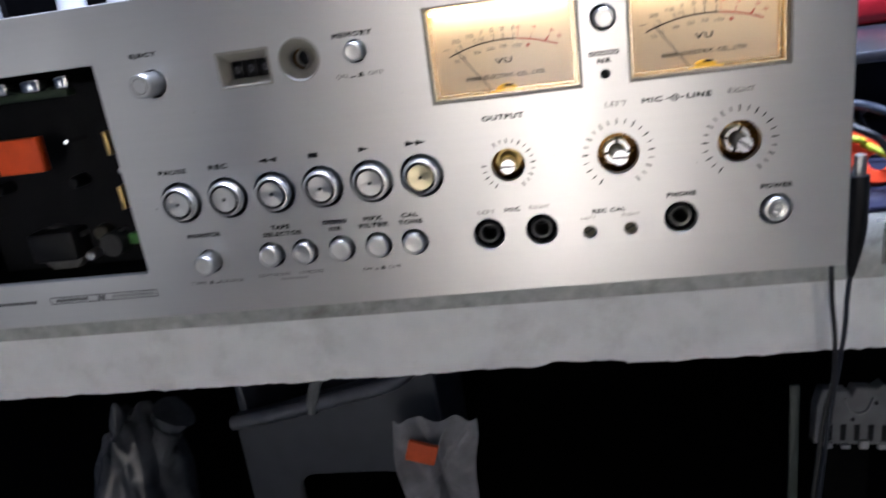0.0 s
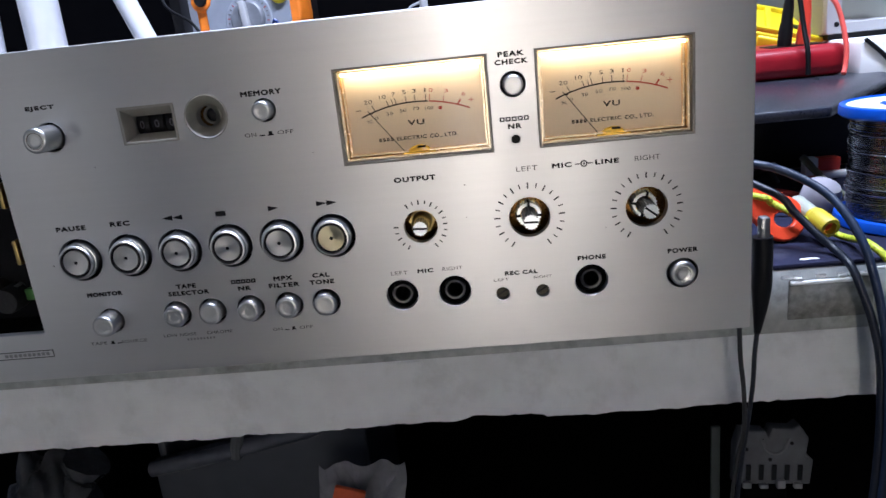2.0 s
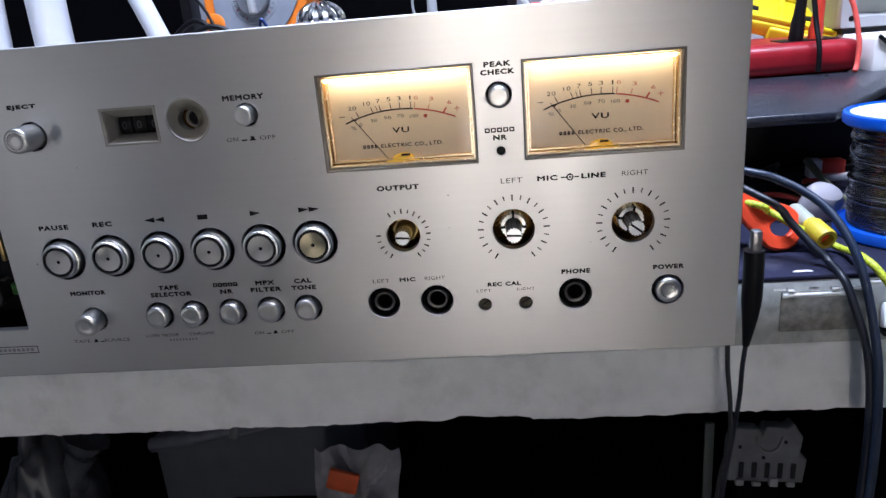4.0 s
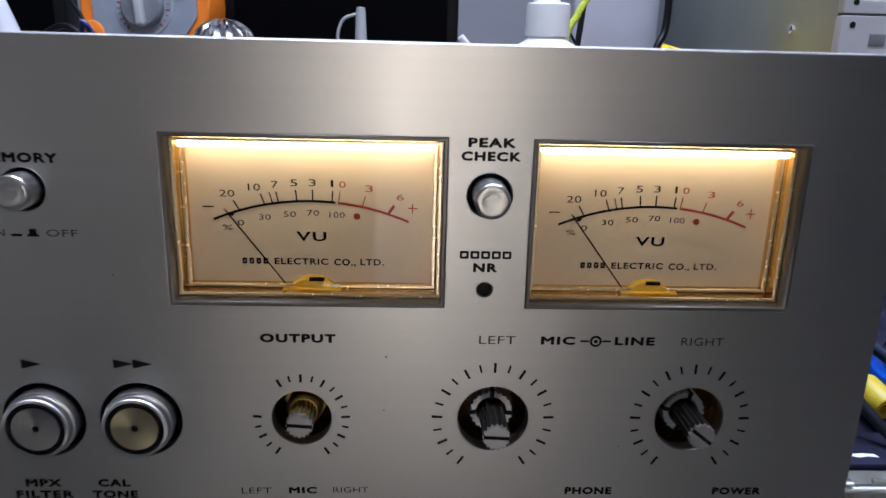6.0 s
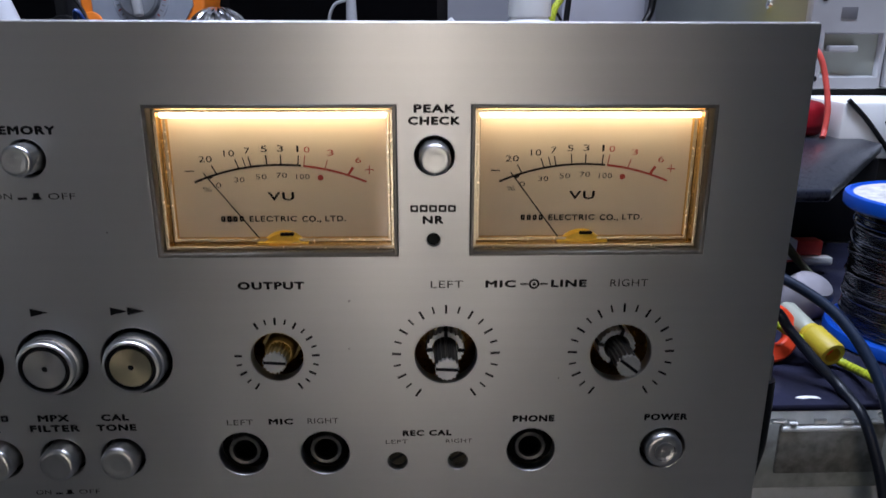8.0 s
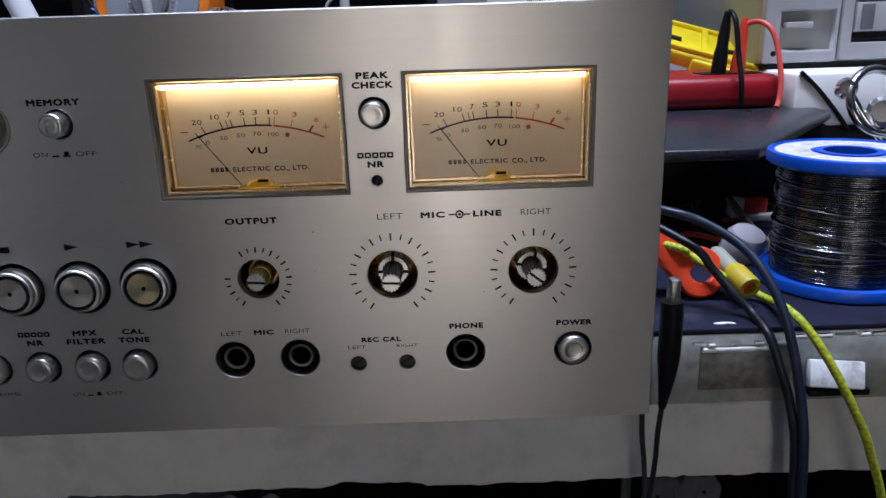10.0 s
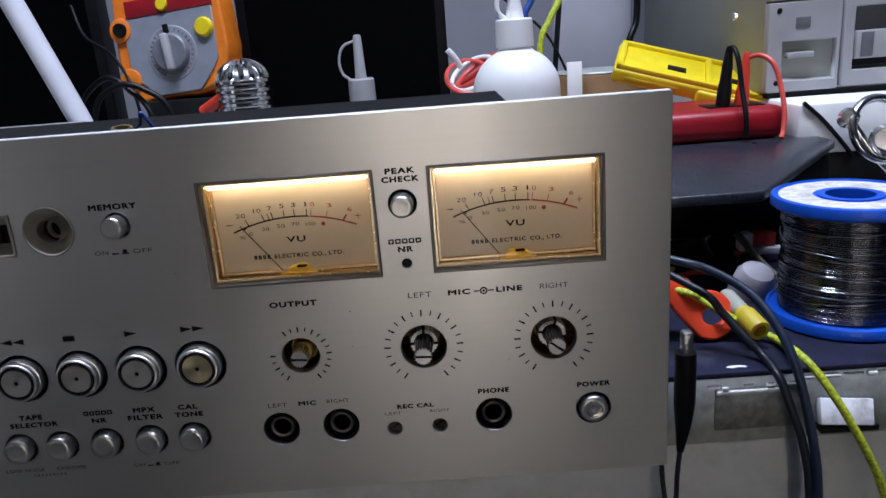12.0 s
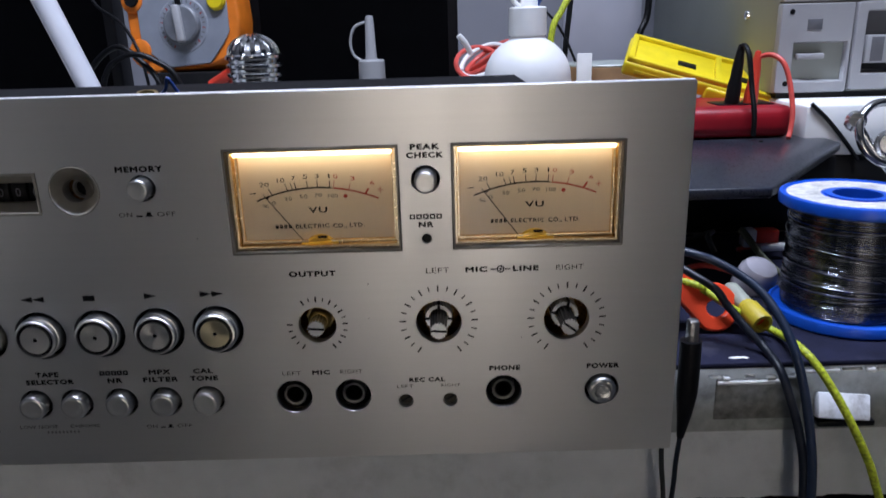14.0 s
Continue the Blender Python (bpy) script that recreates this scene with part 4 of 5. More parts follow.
part("loose_wire", sweep([(0.010, 0.05, 0.1466), (0.014, 0.045, 0.149), (0.017, 0.040, 0.1535), (0.020, 0.042, 0.1475)], 0.0007), BLUE_CABLE, deck, "loose end of blue wire")
part("wire_eyelet", lathe([(0.0030, -0.0006), (0.0042, -0.0006), (0.0044, 0.0), (0.0042, 0.0006), (0.0030, 0.0006)], 24, pose(0.006, 0.045, 0.1472, 10, 5, 0), closed=True), BRASS, deck, "brass solder eyelet")

# small blemishes on the brushed face
for x, z, r in ((-92.2, 56.0, 0.45), (98.5, 76.4, 0.35), (98.0, 62.0, 0.25), (-62.0, 99.0, 0.3), (158.0, 52.0, 0.25), (35.0, 96.5, 0.25)):
    flat_shape(ring_points(x * M, z * M, r * M, 8), INK_FAINT, panel, "pit_mark", -0.0001)


# ---- things beside and behind the deck ----
def wire_spool(x, y):
    s = thing("solder_spool", "blue plastic spool wound with silvery solder wire", "spool", at=pose(x, y, 0.0034))
    for z0, nm in ((0.0, "lower_flange"), (0.0652, "upper_flange")):
        prof = [(0.013, z0), (0.0385, z0), (0.0400, z0 + 0.0012), (0.0402, z0 + 0.0046), (0.0396, z0 + 0.0066), (0.0378, z0 + 0.0072), (0.0372, z0 + 0.0060), (0.013, z0 + 0.0056)]
        part(nm, lathe(prof, 64, closed=True), BLUE, s, "blue plastic flange")
    part("hub_tube", lathe([(0.0125, 0.001), (0.0165, 0.001), (0.0165, 0.0718), (0.0125, 0.0718)], 40, closed=True), BLUE, s)
    label = part("paper_label", lathe([(0.0185, 0.0709), (0.0360, 0.0709), (0.0360, 0.0713), (0.0185, 0.0713)], 56, closed=True), PAPER, s, "torn paper label")
    bm = bmesh.new()
    n = 64
    rnd = random.Random(4)
    prof = []
    z = 0.0066
    while z < 0.0644:
        r = 0.0335 + rnd.uniform(-0.0009, 0.0006)
        prof += [(r - 0.00055, z), (r, z + 0.0004), (r, z + 0.0007), (r - 0.00055, z + 0.0011)]
        z += 0.0011
    part("wound_wire", lathe([(0.017, 0.0066), *prof, (0.017, 0.0650)], n), SOLDER, s, "close windings of solder wire")
    for i in range(9):
        a0 = rnd.uniform(0, 6.28)
        zc = rnd.uniform(0.014, 0.060)
        tilt = rnd.uniform(-0.007, 0.007)
        pts = [(0.0340 * math.cos(a0 + q * 0.35), 0.0340 * math.sin(a0 + q * 0.35), zc + tilt * math.sin(q * 0.35)) for q in range(14)]
        part("loose_turn", sweep(pts, 0.00055, 6, 3), SOLDER, s)
    tail = [(0.0330 * math.cos(-1.7), 0.034 * math.sin(-1.7), 0.034), (0.012, -0.0375, 0.027), (0.030, -0.041, 0.018), (0.055, -0.044, 0.009)]
    part("wire_tail", sweep(tail, 0.0005, 6), SOLDER, s, "loose end of the wire")


wire_spool(0.3590, 0.1290)


def case_lid():
    c = thing("black_case", "black plastic case with an overhanging lid", "case")
    pts = [(0.205, 0.166), (0.3285, 0.166), (0.452, 0.320), (0.452, 0.450), (0.205, 0.450)]
    bm = bmesh.new()
    a = [bm.verts.new((x, y, 0.0715)) for x, y in pts]
    b = [bm.verts.new((x, y, 0.0645)) for x, y in pts]
    bm.faces.new(a)
    bm.faces.new(b[::-1])
    for i in range(5):
        j = (i + 1) % 5
        bm.faces.new((a[i], b[i], b[j], a[j]))
    bmesh.ops.recalc_face_normals(bm, faces=bm.faces)
    bmesh.ops.bevel(bm, geom=bm.edges[:], offset=0.0016, segments=3, profile=0.5, affect="EDGES")
    part("lid", bm, mat("dark_blue_black_plastic", (0.024, 0.027, 0.038), 0.28, 0, 0.15, 40, 0.1, dirt=0.2, dirt_col=(0.15, 0.15, 0.17)), c, "smooth blue-black lid")
    part("body", box(0.268, 0.440, 0.300, 0.448, 0.0034, 0.0645, 0.003), BLACK, c, "black case body")
    part("lid_screw", lathe([(0.0, 0.0012), (0.0014, 0.0012), (0.002, 0.0)], 16, pose(0.392, 0.332, 0.0715)), BLACK, c)


case_lid()


def red_meter():
    r = thing("red_multimeter", "dark red multimeter lying on the black case", "multimeter")
    part("body", box(0.292, 0.4285, 0.348, 0.444, 0.0716, 0.0985, 0.010, 5), RED, r, "rounded dark red shell")
    part("socket_face", box(0.366, 0.414, 0.364, 0.392, 0.0980, 0.0994, 0.0005), BLACK, r)
    return r


red_meter()


def probe_plug(name, x, y, z, material, cable, path, label, lean):
    q = thing(name, label, "test lead")
    m = pose(x, y, z, 0, lean, 0)
    part("plug", lathe([(0.0, 0.0), (0.0056, 0.0), (0.0060, 0.002), (0.0058, 0.016), (0.0048, 0.022), (0.0044, 0.034), (0.0030, 0.046), (0.0022, 0.050), (0.0, 0.0505)], 28, m), material, q, "moulded plug")
    part("cable", sweep(path, 0.0021, 10), cable, q)


probe_plug("test_lead", 0.3795, 0.370, 0.0988, BLACK, BLACK, [(0.3825, 0.370, 0.143), (0.3845, 0.366, 0.148), (0.3862, 0.358, 0.140), (0.3875, 0.350, 0.115), (0.3880, 0.341, 0.094), (0.3885, 0.340, 0.075)], "black test lead plugged into the red multimeter", 5)
probe_plug("test_lead", 0.3960, 0.372, 0.0930, RED_BRIGHT, RED_CABLE, [(0.3985, 0.372, 0.134), (0.4020, 0.370, 0.1385), (0.4085, 0.364, 0.1395), (0.4150, 0.356, 0.133), (0.4190, 0.350, 0.117), (0.4200, 0.342, 0.095), (0.4180, 0.338, 0.080), (0.4150, 0.334, 0.0740)], "red test lead looping out of the red multimeter", 4)


def yellow_meter():
    m = pose(0.400, 0.462, 0.1120, 18, 16, -14)
    y = thing("yellow_multimeter", "bright yellow multimeter leaning on the red one", "multimeter", at=m)
    part("shell", box(-0.092, 0.078, -0.036, 0.036, -0.006, 0.008, 0.003, 3), YELLOW, y, "yellow rubber shell")
    part("front_lip", box(-0.012, 0.077, -0.0385, -0.022, -0.020, 0.005, 0.003, 3), YELLOW, y, "deep yellow front lip")
    part("face_plate", box(-0.086, 0.066, -0.029, 0.029, 0.0078, 0.0088, 0.0004), YELLOW, y)
    for x0, x1, y0, y1 in ((-0.090, 0.072, -0.0345, -0.0295), (-0.090, 0.072, 0.0295, 0.0345), (-0.090, -0.084, -0.0345, 0.0345), (0.062, 0.072, -0.0345, 0.0345), (-0.006, 0.000, -0.0300, 0.0300)):
        part("rim", box(x0, x1, y0, y1, 0.0070, 0.0125, 0.0012), YELLOW, y, "raised yellow rim")
    for a in (-0.030, 0.022, 0.050):
        part("face_slot", box(a - 0.012, a + 0.006, -0.012, 0.000, 0.0082, 0.0094, 0.0004), BLACK, y, "dark slot in the face")
    part("side_slot", box(-0.080, -0.030, -0.0365, -0.0350, -0.003, 0.002, 0.0004), mat("shadowed_yellow_plastic", (0.60, 0.45, 0.01), 0.5), y)


yellow_meter()


def tool_cabinet():
    c = thing("drawer_cabinet", "grey metal cabinet with pale grey drawer fronts", "cabinet")
    x0, x1, yf, yb, z0, z1 = 0.4300, 0.800, 0.405, 0.800, 0.1030, 0.62
    part("body", box(x0, x1, yf + 0.004, yb, z0, z1, 0.0015), CABINET, c, "grey-green painted metal body")
    part("key_lock", lathe([(0.0, 0.003), (0.0022, 0.003), (0.0040, 0.0022), (0.0045, 0.0)], 20, pose(x0, 0.476, 0.1720, 0, -90, 0)), CHROME, c, "small chrome lock")
    for i in range(5):
        za = 0.1045 + 0.0785 * i
        zb = za + 0.0755
        for xa, xb in ((x0 + 0.0005, 0.4935),):
            d = part("drawer", sheet([rect_points(xa, xb, za, zb, 0.001), rect_points(xa + 0.012, xb - 0.002, za + 0.008, za + 0.044)], yf - 0.003, yf + 0.006, 0.0006), CASE, c, "pale grey drawer front")
            bm = bmesh.new()
            ra = [bm.verts.new((q, yf - 0.0028, w)) for q, w in ((xa + 0.012, za + 0.008), (xb - 0.002, za + 0.008), (xb - 0.002, za + 0.044), (xa + 0.012, za + 0.044))]
            rb = [bm.verts.new((q, yf + 0.0055, w)) for q, w in ((xa + 0.012, za + 0.0125), (xb - 0.002, za + 0.010), (xb - 0.002, za + 0.042), (xa + 0.012, za + 0.042))]
            for k in range(4):
                bm.faces.new((ra[k], rb[k], rb[(k + 1) % 4], ra[(k + 1) % 4]))
            bm.faces.new(rb)
            part("recess", bm, CASE, d, "recess behind the handle", smooth=False)
            part("handle", box(xa + 0.017, xa + 0.041, yf - 0.004, yf + 0.003, za + 0.0285, za + 0.0335, 0.0012), CASE, d, "bar handle")
            part("label_slot", box(xa + 0.023, xa + 0.036, yf - 0.0036, yf - 0.0028, za + 0.054, za + 0.063, 0.0003), CASE_DARK, d, "dark label slot")
            for zz in (za + 0.0075, zb - 0.006):
                part("screw_hole", lathe([(0.0, 0.0004), (0.0022, 0.0004), (0.0024, 0.0)], 16, at_panel(xa + 0.0085, zz, yf - 0.0030)), BLACK, d)
        za2, zb2 = za + 0.002, zb
        e = part("door_unit", sheet([rect_points(0.4965, 0.600, za2, zb2, 0.002), rect_points(0.5035, 0.594, za2 + 0.012, zb2 - 0.006, 0.002)], yf - 0.006, yf + 0.006, 0.001), CASE_DARK if i % 2 else CASE, c, "grey framed door unit")
        part("door_panel", box(0.5035, 0.594, yf + 0.003, yf + 0.0045, za2 + 0.012, zb2 - 0.006), CASE_DARK, e)
        part("latch", box(0.5060, 0.560, yf - 0.007, yf + 0.003, za2 + 0.022, za2 + 0.046, 0.0015), CASE, e, "broad latch")
        part("latch_shadow_gap", box(0.5050, 0.590, yf - 0.002, yf + 0.003, za2 + 0.0165, za2 + 0.0215), BLACK, e)
        part("latch_insert", box(0.5100, 0.5210, yf - 0.0078, yf - 0.0068, za2 + 0.0235, za2 + 0.0445, 0.0005), CASE_DARK, e)
    part("plinth", box(x0 + 0.004, x1, yf + 0.002, yb, 0.0985, 0.1030), BLACK, c, "dark plinth")


tool_cabinet()


def white_box():
    w = thing("white_equipment_box", "white box below the drawer cabinet", "box")
    part("body", box(0.4335, 0.82, 0.345, 0.80, 0.0560, 0.0985, 0.003), WHITE, w, "smooth white box")
    part("base", box(0.4580, 0.82, 0.347, 0.80, 0.0034, 0.0560, 0.002), BLACK, w, "black lower half")
    part("edge_seal", sweep([(0.4365, 0.344, 0.1000), (0.452, 0.344, 0.086), (0.470, 0.344, 0.066), (0.481, 0.344, 0.052)], 0.0018, 8), BLACK, w, "black edge seal")


white_box()


def helping_hand():
    h = thing("clamp_stand", "chrome clamp stand with round jaws", "clamp stand")
    bm = lathe([(0.0255 + 0.0035 * math.cos(2 * math.pi * i / 14), 0.0035 * math.sin(2 * math.pi * i / 14)) for i in range(14)], 44, pose(0.487, 0.318, 0.078, 68, 0, 10), closed=True)
    part("ring", bm, CHROME, h, "chrome lens ring")
    for x, y, z, r in ((0.487, 0.312, 0.070, 0.012), (0.508, 0.305, 0.078, 0.010), (0.462, 0.322, 0.088, 0.008)):
        part("knob", lathe([(0.0, 0.006), (r * 0.7, 0.006), (r, 0.003), (r, -0.003), (r * 0.7, -0.006), (0.0, -0.006)], 30, pose(x, y, z, 75, 0, -20)), CHROME, h, "chrome clamp knob")
    part("arm", sweep([(0.462, 0.322, 0.088), (0.480, 0.315, 0.060), (0.500, 0.310, 0.035), (0.505, 0.315, 0.012)], 0.0035, 12), CHROME, h, "chrome jointed arm")
    part("base", lathe([(0.0, 0.0), (0.028, 0.0), (0.029, 0.004), (0.024, 0.010), (0.0, 0.011)], 36, pose(0.505, 0.315, 0.0034)), STEEL, h, "heavy round base")


helping_hand()


def squeeze_bottle(name, x, y, r, h, neck, label):
    b = thing(name, label, "bottle", at=pose(x, y, 0.0))
    prof = [(0.0, 0.0), (r * 0.9, 0.0), (r, 0.006), (r, h - r * 0.95)]
    prof += [(r * math.cos(radians(a)), h - r * 0.95 + r * 0.95 * math.sin(radians(a))) for a in range(8, 70, 7)]
    prof += [(neck * 0.95, h - 0.001), (neck * 0.95, h + 0.004)]
    part("body", lathe(prof, 56), WHITE, b, "soft white plastic body")
    return b


b = squeeze_bottle("squeeze_bottle", 0.2105, 0.440, 0.0410, 0.1600, 0.0165, "round white squeeze bottle with a looped cap")
part("collar", lathe([(0.0, 0.160), (0.0175, 0.160), (0.0178, 0.162), (0.0172, 0.184), (0.0160, 0.1855), (0.0, 0.1855)], 40), WHITE, b, "ribbed screw collar")
part("nozzle", lathe([(0.0085, 0.185), (0.0080, 0.190), (0.0060, 0.2000), (0.0045, 0.225), (0.0, 0.226)], 28, pose(0.001, 0, 0)), WHITE, b, "tapered nozzle")
part("cap_strap", sweep([(-0.008, -0.004, 0.1855), (-0.0145, -0.006, 0.192), (-0.0145, -0.006, 0.203), (-0.006, -0.005, 0.212), (0.002, -0.004, 0.214)], 0.0023, 10), WHITE, b, "looped cap strap")


def glue_bottle():
    g = thing("glue_bottle", "slim clear glue bottle with a pale nozzle", "bottle", at=pose(0.0535, 0.540, 0.0))
    part("body", lathe([(0.0, 0.0), (0.018, 0.0), (0.019, 0.003), (0.019, 0.098), (0.014, 0.114), (0.0, 0.115)], 36), mat("milky_plastic", (0.55, 0.55, 0.57), 0.35), g, "milky plastic body")
    part("collar", lathe([(0.0, 0.113), (0.0142, 0.113), (0.0145, 0.115), (0.0140, 0.1365), (0.0125, 0.138), (0.0, 0.138)], 32), CASE, g, "pale grey screw collar")
    part("nozzle", lathe([(0.0068, 0.137), (0.0060, 0.142), (0.0044, 0.180), (0.0036, 0.183), (0.0, 0.1835)], 24), CASE, g, "tapered pale grey nozzle")
    part("cap_strap", sweep([(-0.011, 0, 0.137), (-0.0190, 0, 0.144), (-0.0215, 0, 0.158), (-0.0160, 0, 0.172), (-0.004, 0, 0.177)], 0.0015, 8), CASE, g, "thin cap strap")


glue_bottle()


def ribbed_head():
    r = thing("ribbed_chrome_head", "ribbed chrome domed tool head", "tool", at=pose(-0.063, 0.500, 0.0))
    prof = [(0.0, 0.0), (0.026, 0.0), (0.027, 0.004), (0.022, 0.02), (0.022, 0.090)]
    z = 0.090
    while z < 0.146:
        prof += [(0.0262, z), (0.0288, z + 0.002), (0.0288, z + 0.0045), (0.0258, z + 0.0065)]
        z += 0.0088
    part("ribbed_sleeve", lathe([*prof, (0.024, 0.1480), (0.0, 0.1480)], 48), CHROME, r, "ribbed chrome sleeve")
    for i in range(14):
        a = 2 * math.pi * i / 14
        pts = [(0.0245 * math.cos(a) * math.cos(radians(q)), 0.0245 * math.sin(a) * math.cos(radians(q)), 0.1480 + 0.0180 * math.sin(radians(q))) for q in range(0, 86, 12)]
        part("dome_rib", sweep(pts, 0.0028, 8, 3), CHROME, r, "chrome dome rib")
    part("dome_core", lathe([(0.0235 * math.cos(radians(q)), 0.1470 + 0.0165 * math.sin(radians(q))) for q in range(0, 91, 10)], 36), STEEL, r)


ribbed_head()


def orange_meter():
    m = pose(-0.1365, 0.5422, 0.0033, -8, -5, -9)
    d = thing("orange_multimeter", "orange-cased multimeter with a grey dial face", "multimeter", at=m)
    w, h = 0.0590, 0.262
    lobes = ((-0.0590, 0.1560, 0.0140), (-0.0610, 0.2110, 0.0140))
    outline = [(-0.0670, 0.146), (-0.054, 0.134), (0.022, 0.134), (0.042, 0.142), (w - 0.004, 0.160), (w - 0.001, 0.180), (w - 0.004, h - 0.012), (w - 0.010, h), (-w + 0.010, h), (-w - 0.004, h - 0.012), (-w - 0.009, 0.205), (-w - 0.009, 0.160)]
    part("holster", sheet([outline], -0.004, 0.034, 0.003), ORANGE, d, "orange rubber holster")
    face = [(-0.032, 0.1355), (0.022, 0.1355), (0.032, 0.146), (0.0410, 0.156), (0.0475, 0.166), (0.0490, 0.222), (-0.0560, 0.222), (-0.0560, 0.160), (-0.040, 0.147)]
    part("face", sheet([face], -0.0062, -0.0036, 0.0008), DMM_GREY, d, "grey-blue face")
    for x, z, r in lobes:
        part("holster_lobe", lathe([(0.0, 0.0), (r - 0.004, 0.0), (r - 0.0015, -0.0010), (r, -0.004)], 32, at_panel(x, z, -0.0082)), ORANGE, d, "rounded orange corner")
    part("brand_band", box(-0.051, 0.051, -0.0072, -0.0036, 0.2215, 0.2400, 0.0008), RED, d, "dark red band")
    part("button", lathe([(0.0, 0.003), (0.006, 0.003), (0.007, 0.0)], 20, at_panel(-0.006, 0.2305, -0.007)), YELLOW, d, "small yellow button")
    part("dial_ring", lathe([(0.0, 0.001), (0.0285, 0.001), (0.0300, 0.0)], 56, at_panel(-0.004, 0.178, -0.0060)), mat("pale_dial_ring", (0.26, 0.28, 0.32), 0.5), d, "printed dial ring")
    dial = part("dial", lathe([(0.0, 0.007), (0.0185, 0.0065), (0.0205, 0.005), (0.0215, 0.0)], 48, at_panel(-0.004, 0.178, -0.0066)), mat("mid_grey_dial", (0.17, 0.18, 0.20), 0.4), d, "round selector dial")
    part("pointer", box(-0.0042, 0.0042, -0.0205, -0.012, -0.020, 0.020, 0.0025, 3, m=pose(-0.004, 0, 0.178) @ Matrix.Rotation(radians(-4), 4, "Y")), CASE, dial, "raised pale pointer grip")
    part("pointer_tip", box(-0.0030, 0.0030, -0.010, -0.0070, 0.0215, 0.0310, 0.0008, m=pose(-0.004, 0, 0.178) @ Matrix.Rotation(radians(-4), 4, "Y")), BLACK, dial)
    part("hold_button", lathe([(0.0, 0.006), (0.0085, 0.0055), (0.0105, 0.003), (0.0108, 0.0)], 28, at_panel(0.0385, 0.199, -0.0060)), YELLOW, d, "round yellow button")
    part("lens_socket", lathe([(0.0, 0.002), (0.0040, 0.002), (0.0072, 0.003), (0.0080, 0.0)], 24, at_panel(-0.0600, 0.2110, -0.0082)), BLACK, d, "dark round socket")
    for i in range(26):
        a = radians(-150 + 12 * i)
        q = box(-0.0005, 0.0005, -0.0075, -0.0070, 0.0235, 0.0265, m=pose(-0.004, 0, 0.178) @ Matrix.Rotation(a, 4, "Y"))
        part("dial_mark", q, CASE_DARK if i % 3 else RED, d, smooth=False)


orange_meter()
tagged(part("dark_box", box(-0.187, -0.112, 0.549, 0.629, 0.0, 0.1295, 0.002), BLACK_MATT), "dark cardboard box under the orange multimeter", "box")
red_probe = thing("test_probe", "red test probe lying below the orange multimeter", "test probe")
part("grip", sweep([(-0.110, 0.505, 0.118), (-0.090, 0.500, 0.130), (-0.072, 0.505, 0.146), (-0.060, 0.520, 0.150)], lambda s: 0.0062 - 0.002 * s, 12), RED_BRIGHT, red_probe, "red grip")
part("cable", sweep([(-0.110, 0.505, 0.118), (-0.135, 0.500, 0.090), (-0.150, 0.490, 0.03), (-0.16, 0.480, 0.004)], 0.002, 8), RED_CABLE, red_probe)
for n, path in enumerate(([(-0.300, 0.56, 0.012), (-0.255, 0.53, 0.120), (-0.215, 0.52, 0.158), (-0.185, 0.51, 0.146), (-0.160, 0.50, 0.110), (-0.150, 0.49, 0.004)],
                          [(-0.280, 0.62, 0.24), (-0.262, 0.60, 0.205), (-0.225, 0.58, 0.180), (-0.200, 0.56, 0.130), (-0.19, 0.55, 0.004)],
                          [(-0.235, 0.50, 0.004), (-0.222, 0.50, 0.120), (-0.195, 0.50, 0.150), (-0.165, 0.50, 0.145), (-0.140, 0.50, 0.115), (-0.12, 0.49, 0.004)])):
    tagged(part("cable", sweep(path, 0.0030 if n != 1 else 0.0018, 10), BLACK), "black cable bent over the bench clutter", "cable", group="black cables")


# white lamp arms
def arm(path, r, label):
    tagged(part("lamp_arm", sweep(path, r, 24, curve=False), WHITE_TUBE), label, "lamp arm", group="white lamp arms")


arm([(-0.1725, 0.450, 0.0), (-0.2140, 0.450, 0.127), (-0.2545, 0.450, 0.240), (-0.2930, 0.452, 0.345)], 0.0105, "slanting white enamelled lamp arm")
arm([(-0.336, 0.450, 0.0), (-0.333, 0.450, 0.20), (-0.330, 0.450, 0.36)], 0.0190, "upright white enamelled stand tube")
arm([(-0.412, 0.455, 0.0), (-0.398, 0.452, 0.17), (-0.385, 0.450, 0.34)], 0.0150, "upright white enamelled stand tube")
tagged(part("grey_tray", box(-0.36, -0.195, 0.385, 0.432, 0.0, 0.1235, 0.003), CASE), "light grey box behind the deck", "box")


def monitor(x0, x1, z0, z1, y, label):
    m = thing("monitor", label, "monitor")
    part("housing", box(x0, x1, y, y + 0.035, z0, z1, 0.004, 3), BLACK, m, "black plastic housing")
    part("screen", box(x0 + 0.012, x1 - 0.012, y - 0.0006, y + 0.002, z0 + 0.016, z1 - 0.012), mat("dark_screen", (0.0015, 0.0015, 0.002), 0.5, spec=0.03), m, "dark switched-off screen")
    part("stand", box((x0 + x1) / 2 - 0.03, (x0 + x1) / 2 + 0.03, y + 0.01, y + 0.03, 0.004, z0 + 0.004, 0.002), BLACK, m)
    part("foot", box((x0 + x1) / 2 - 0.07, (x0 + x1) / 2 + 0.07, y - 0.02, y + 0.09, 0.0, 0.006, 0.002), BLACK, m)


monitor(-0.098, 0.150, 0.060, 0.430, 0.640, "black switched-off monitor standing on the bench")
monitor(-0.640, -0.270, 0.060, 0.420, 0.660, "black switched-off monitor standing on the bench")

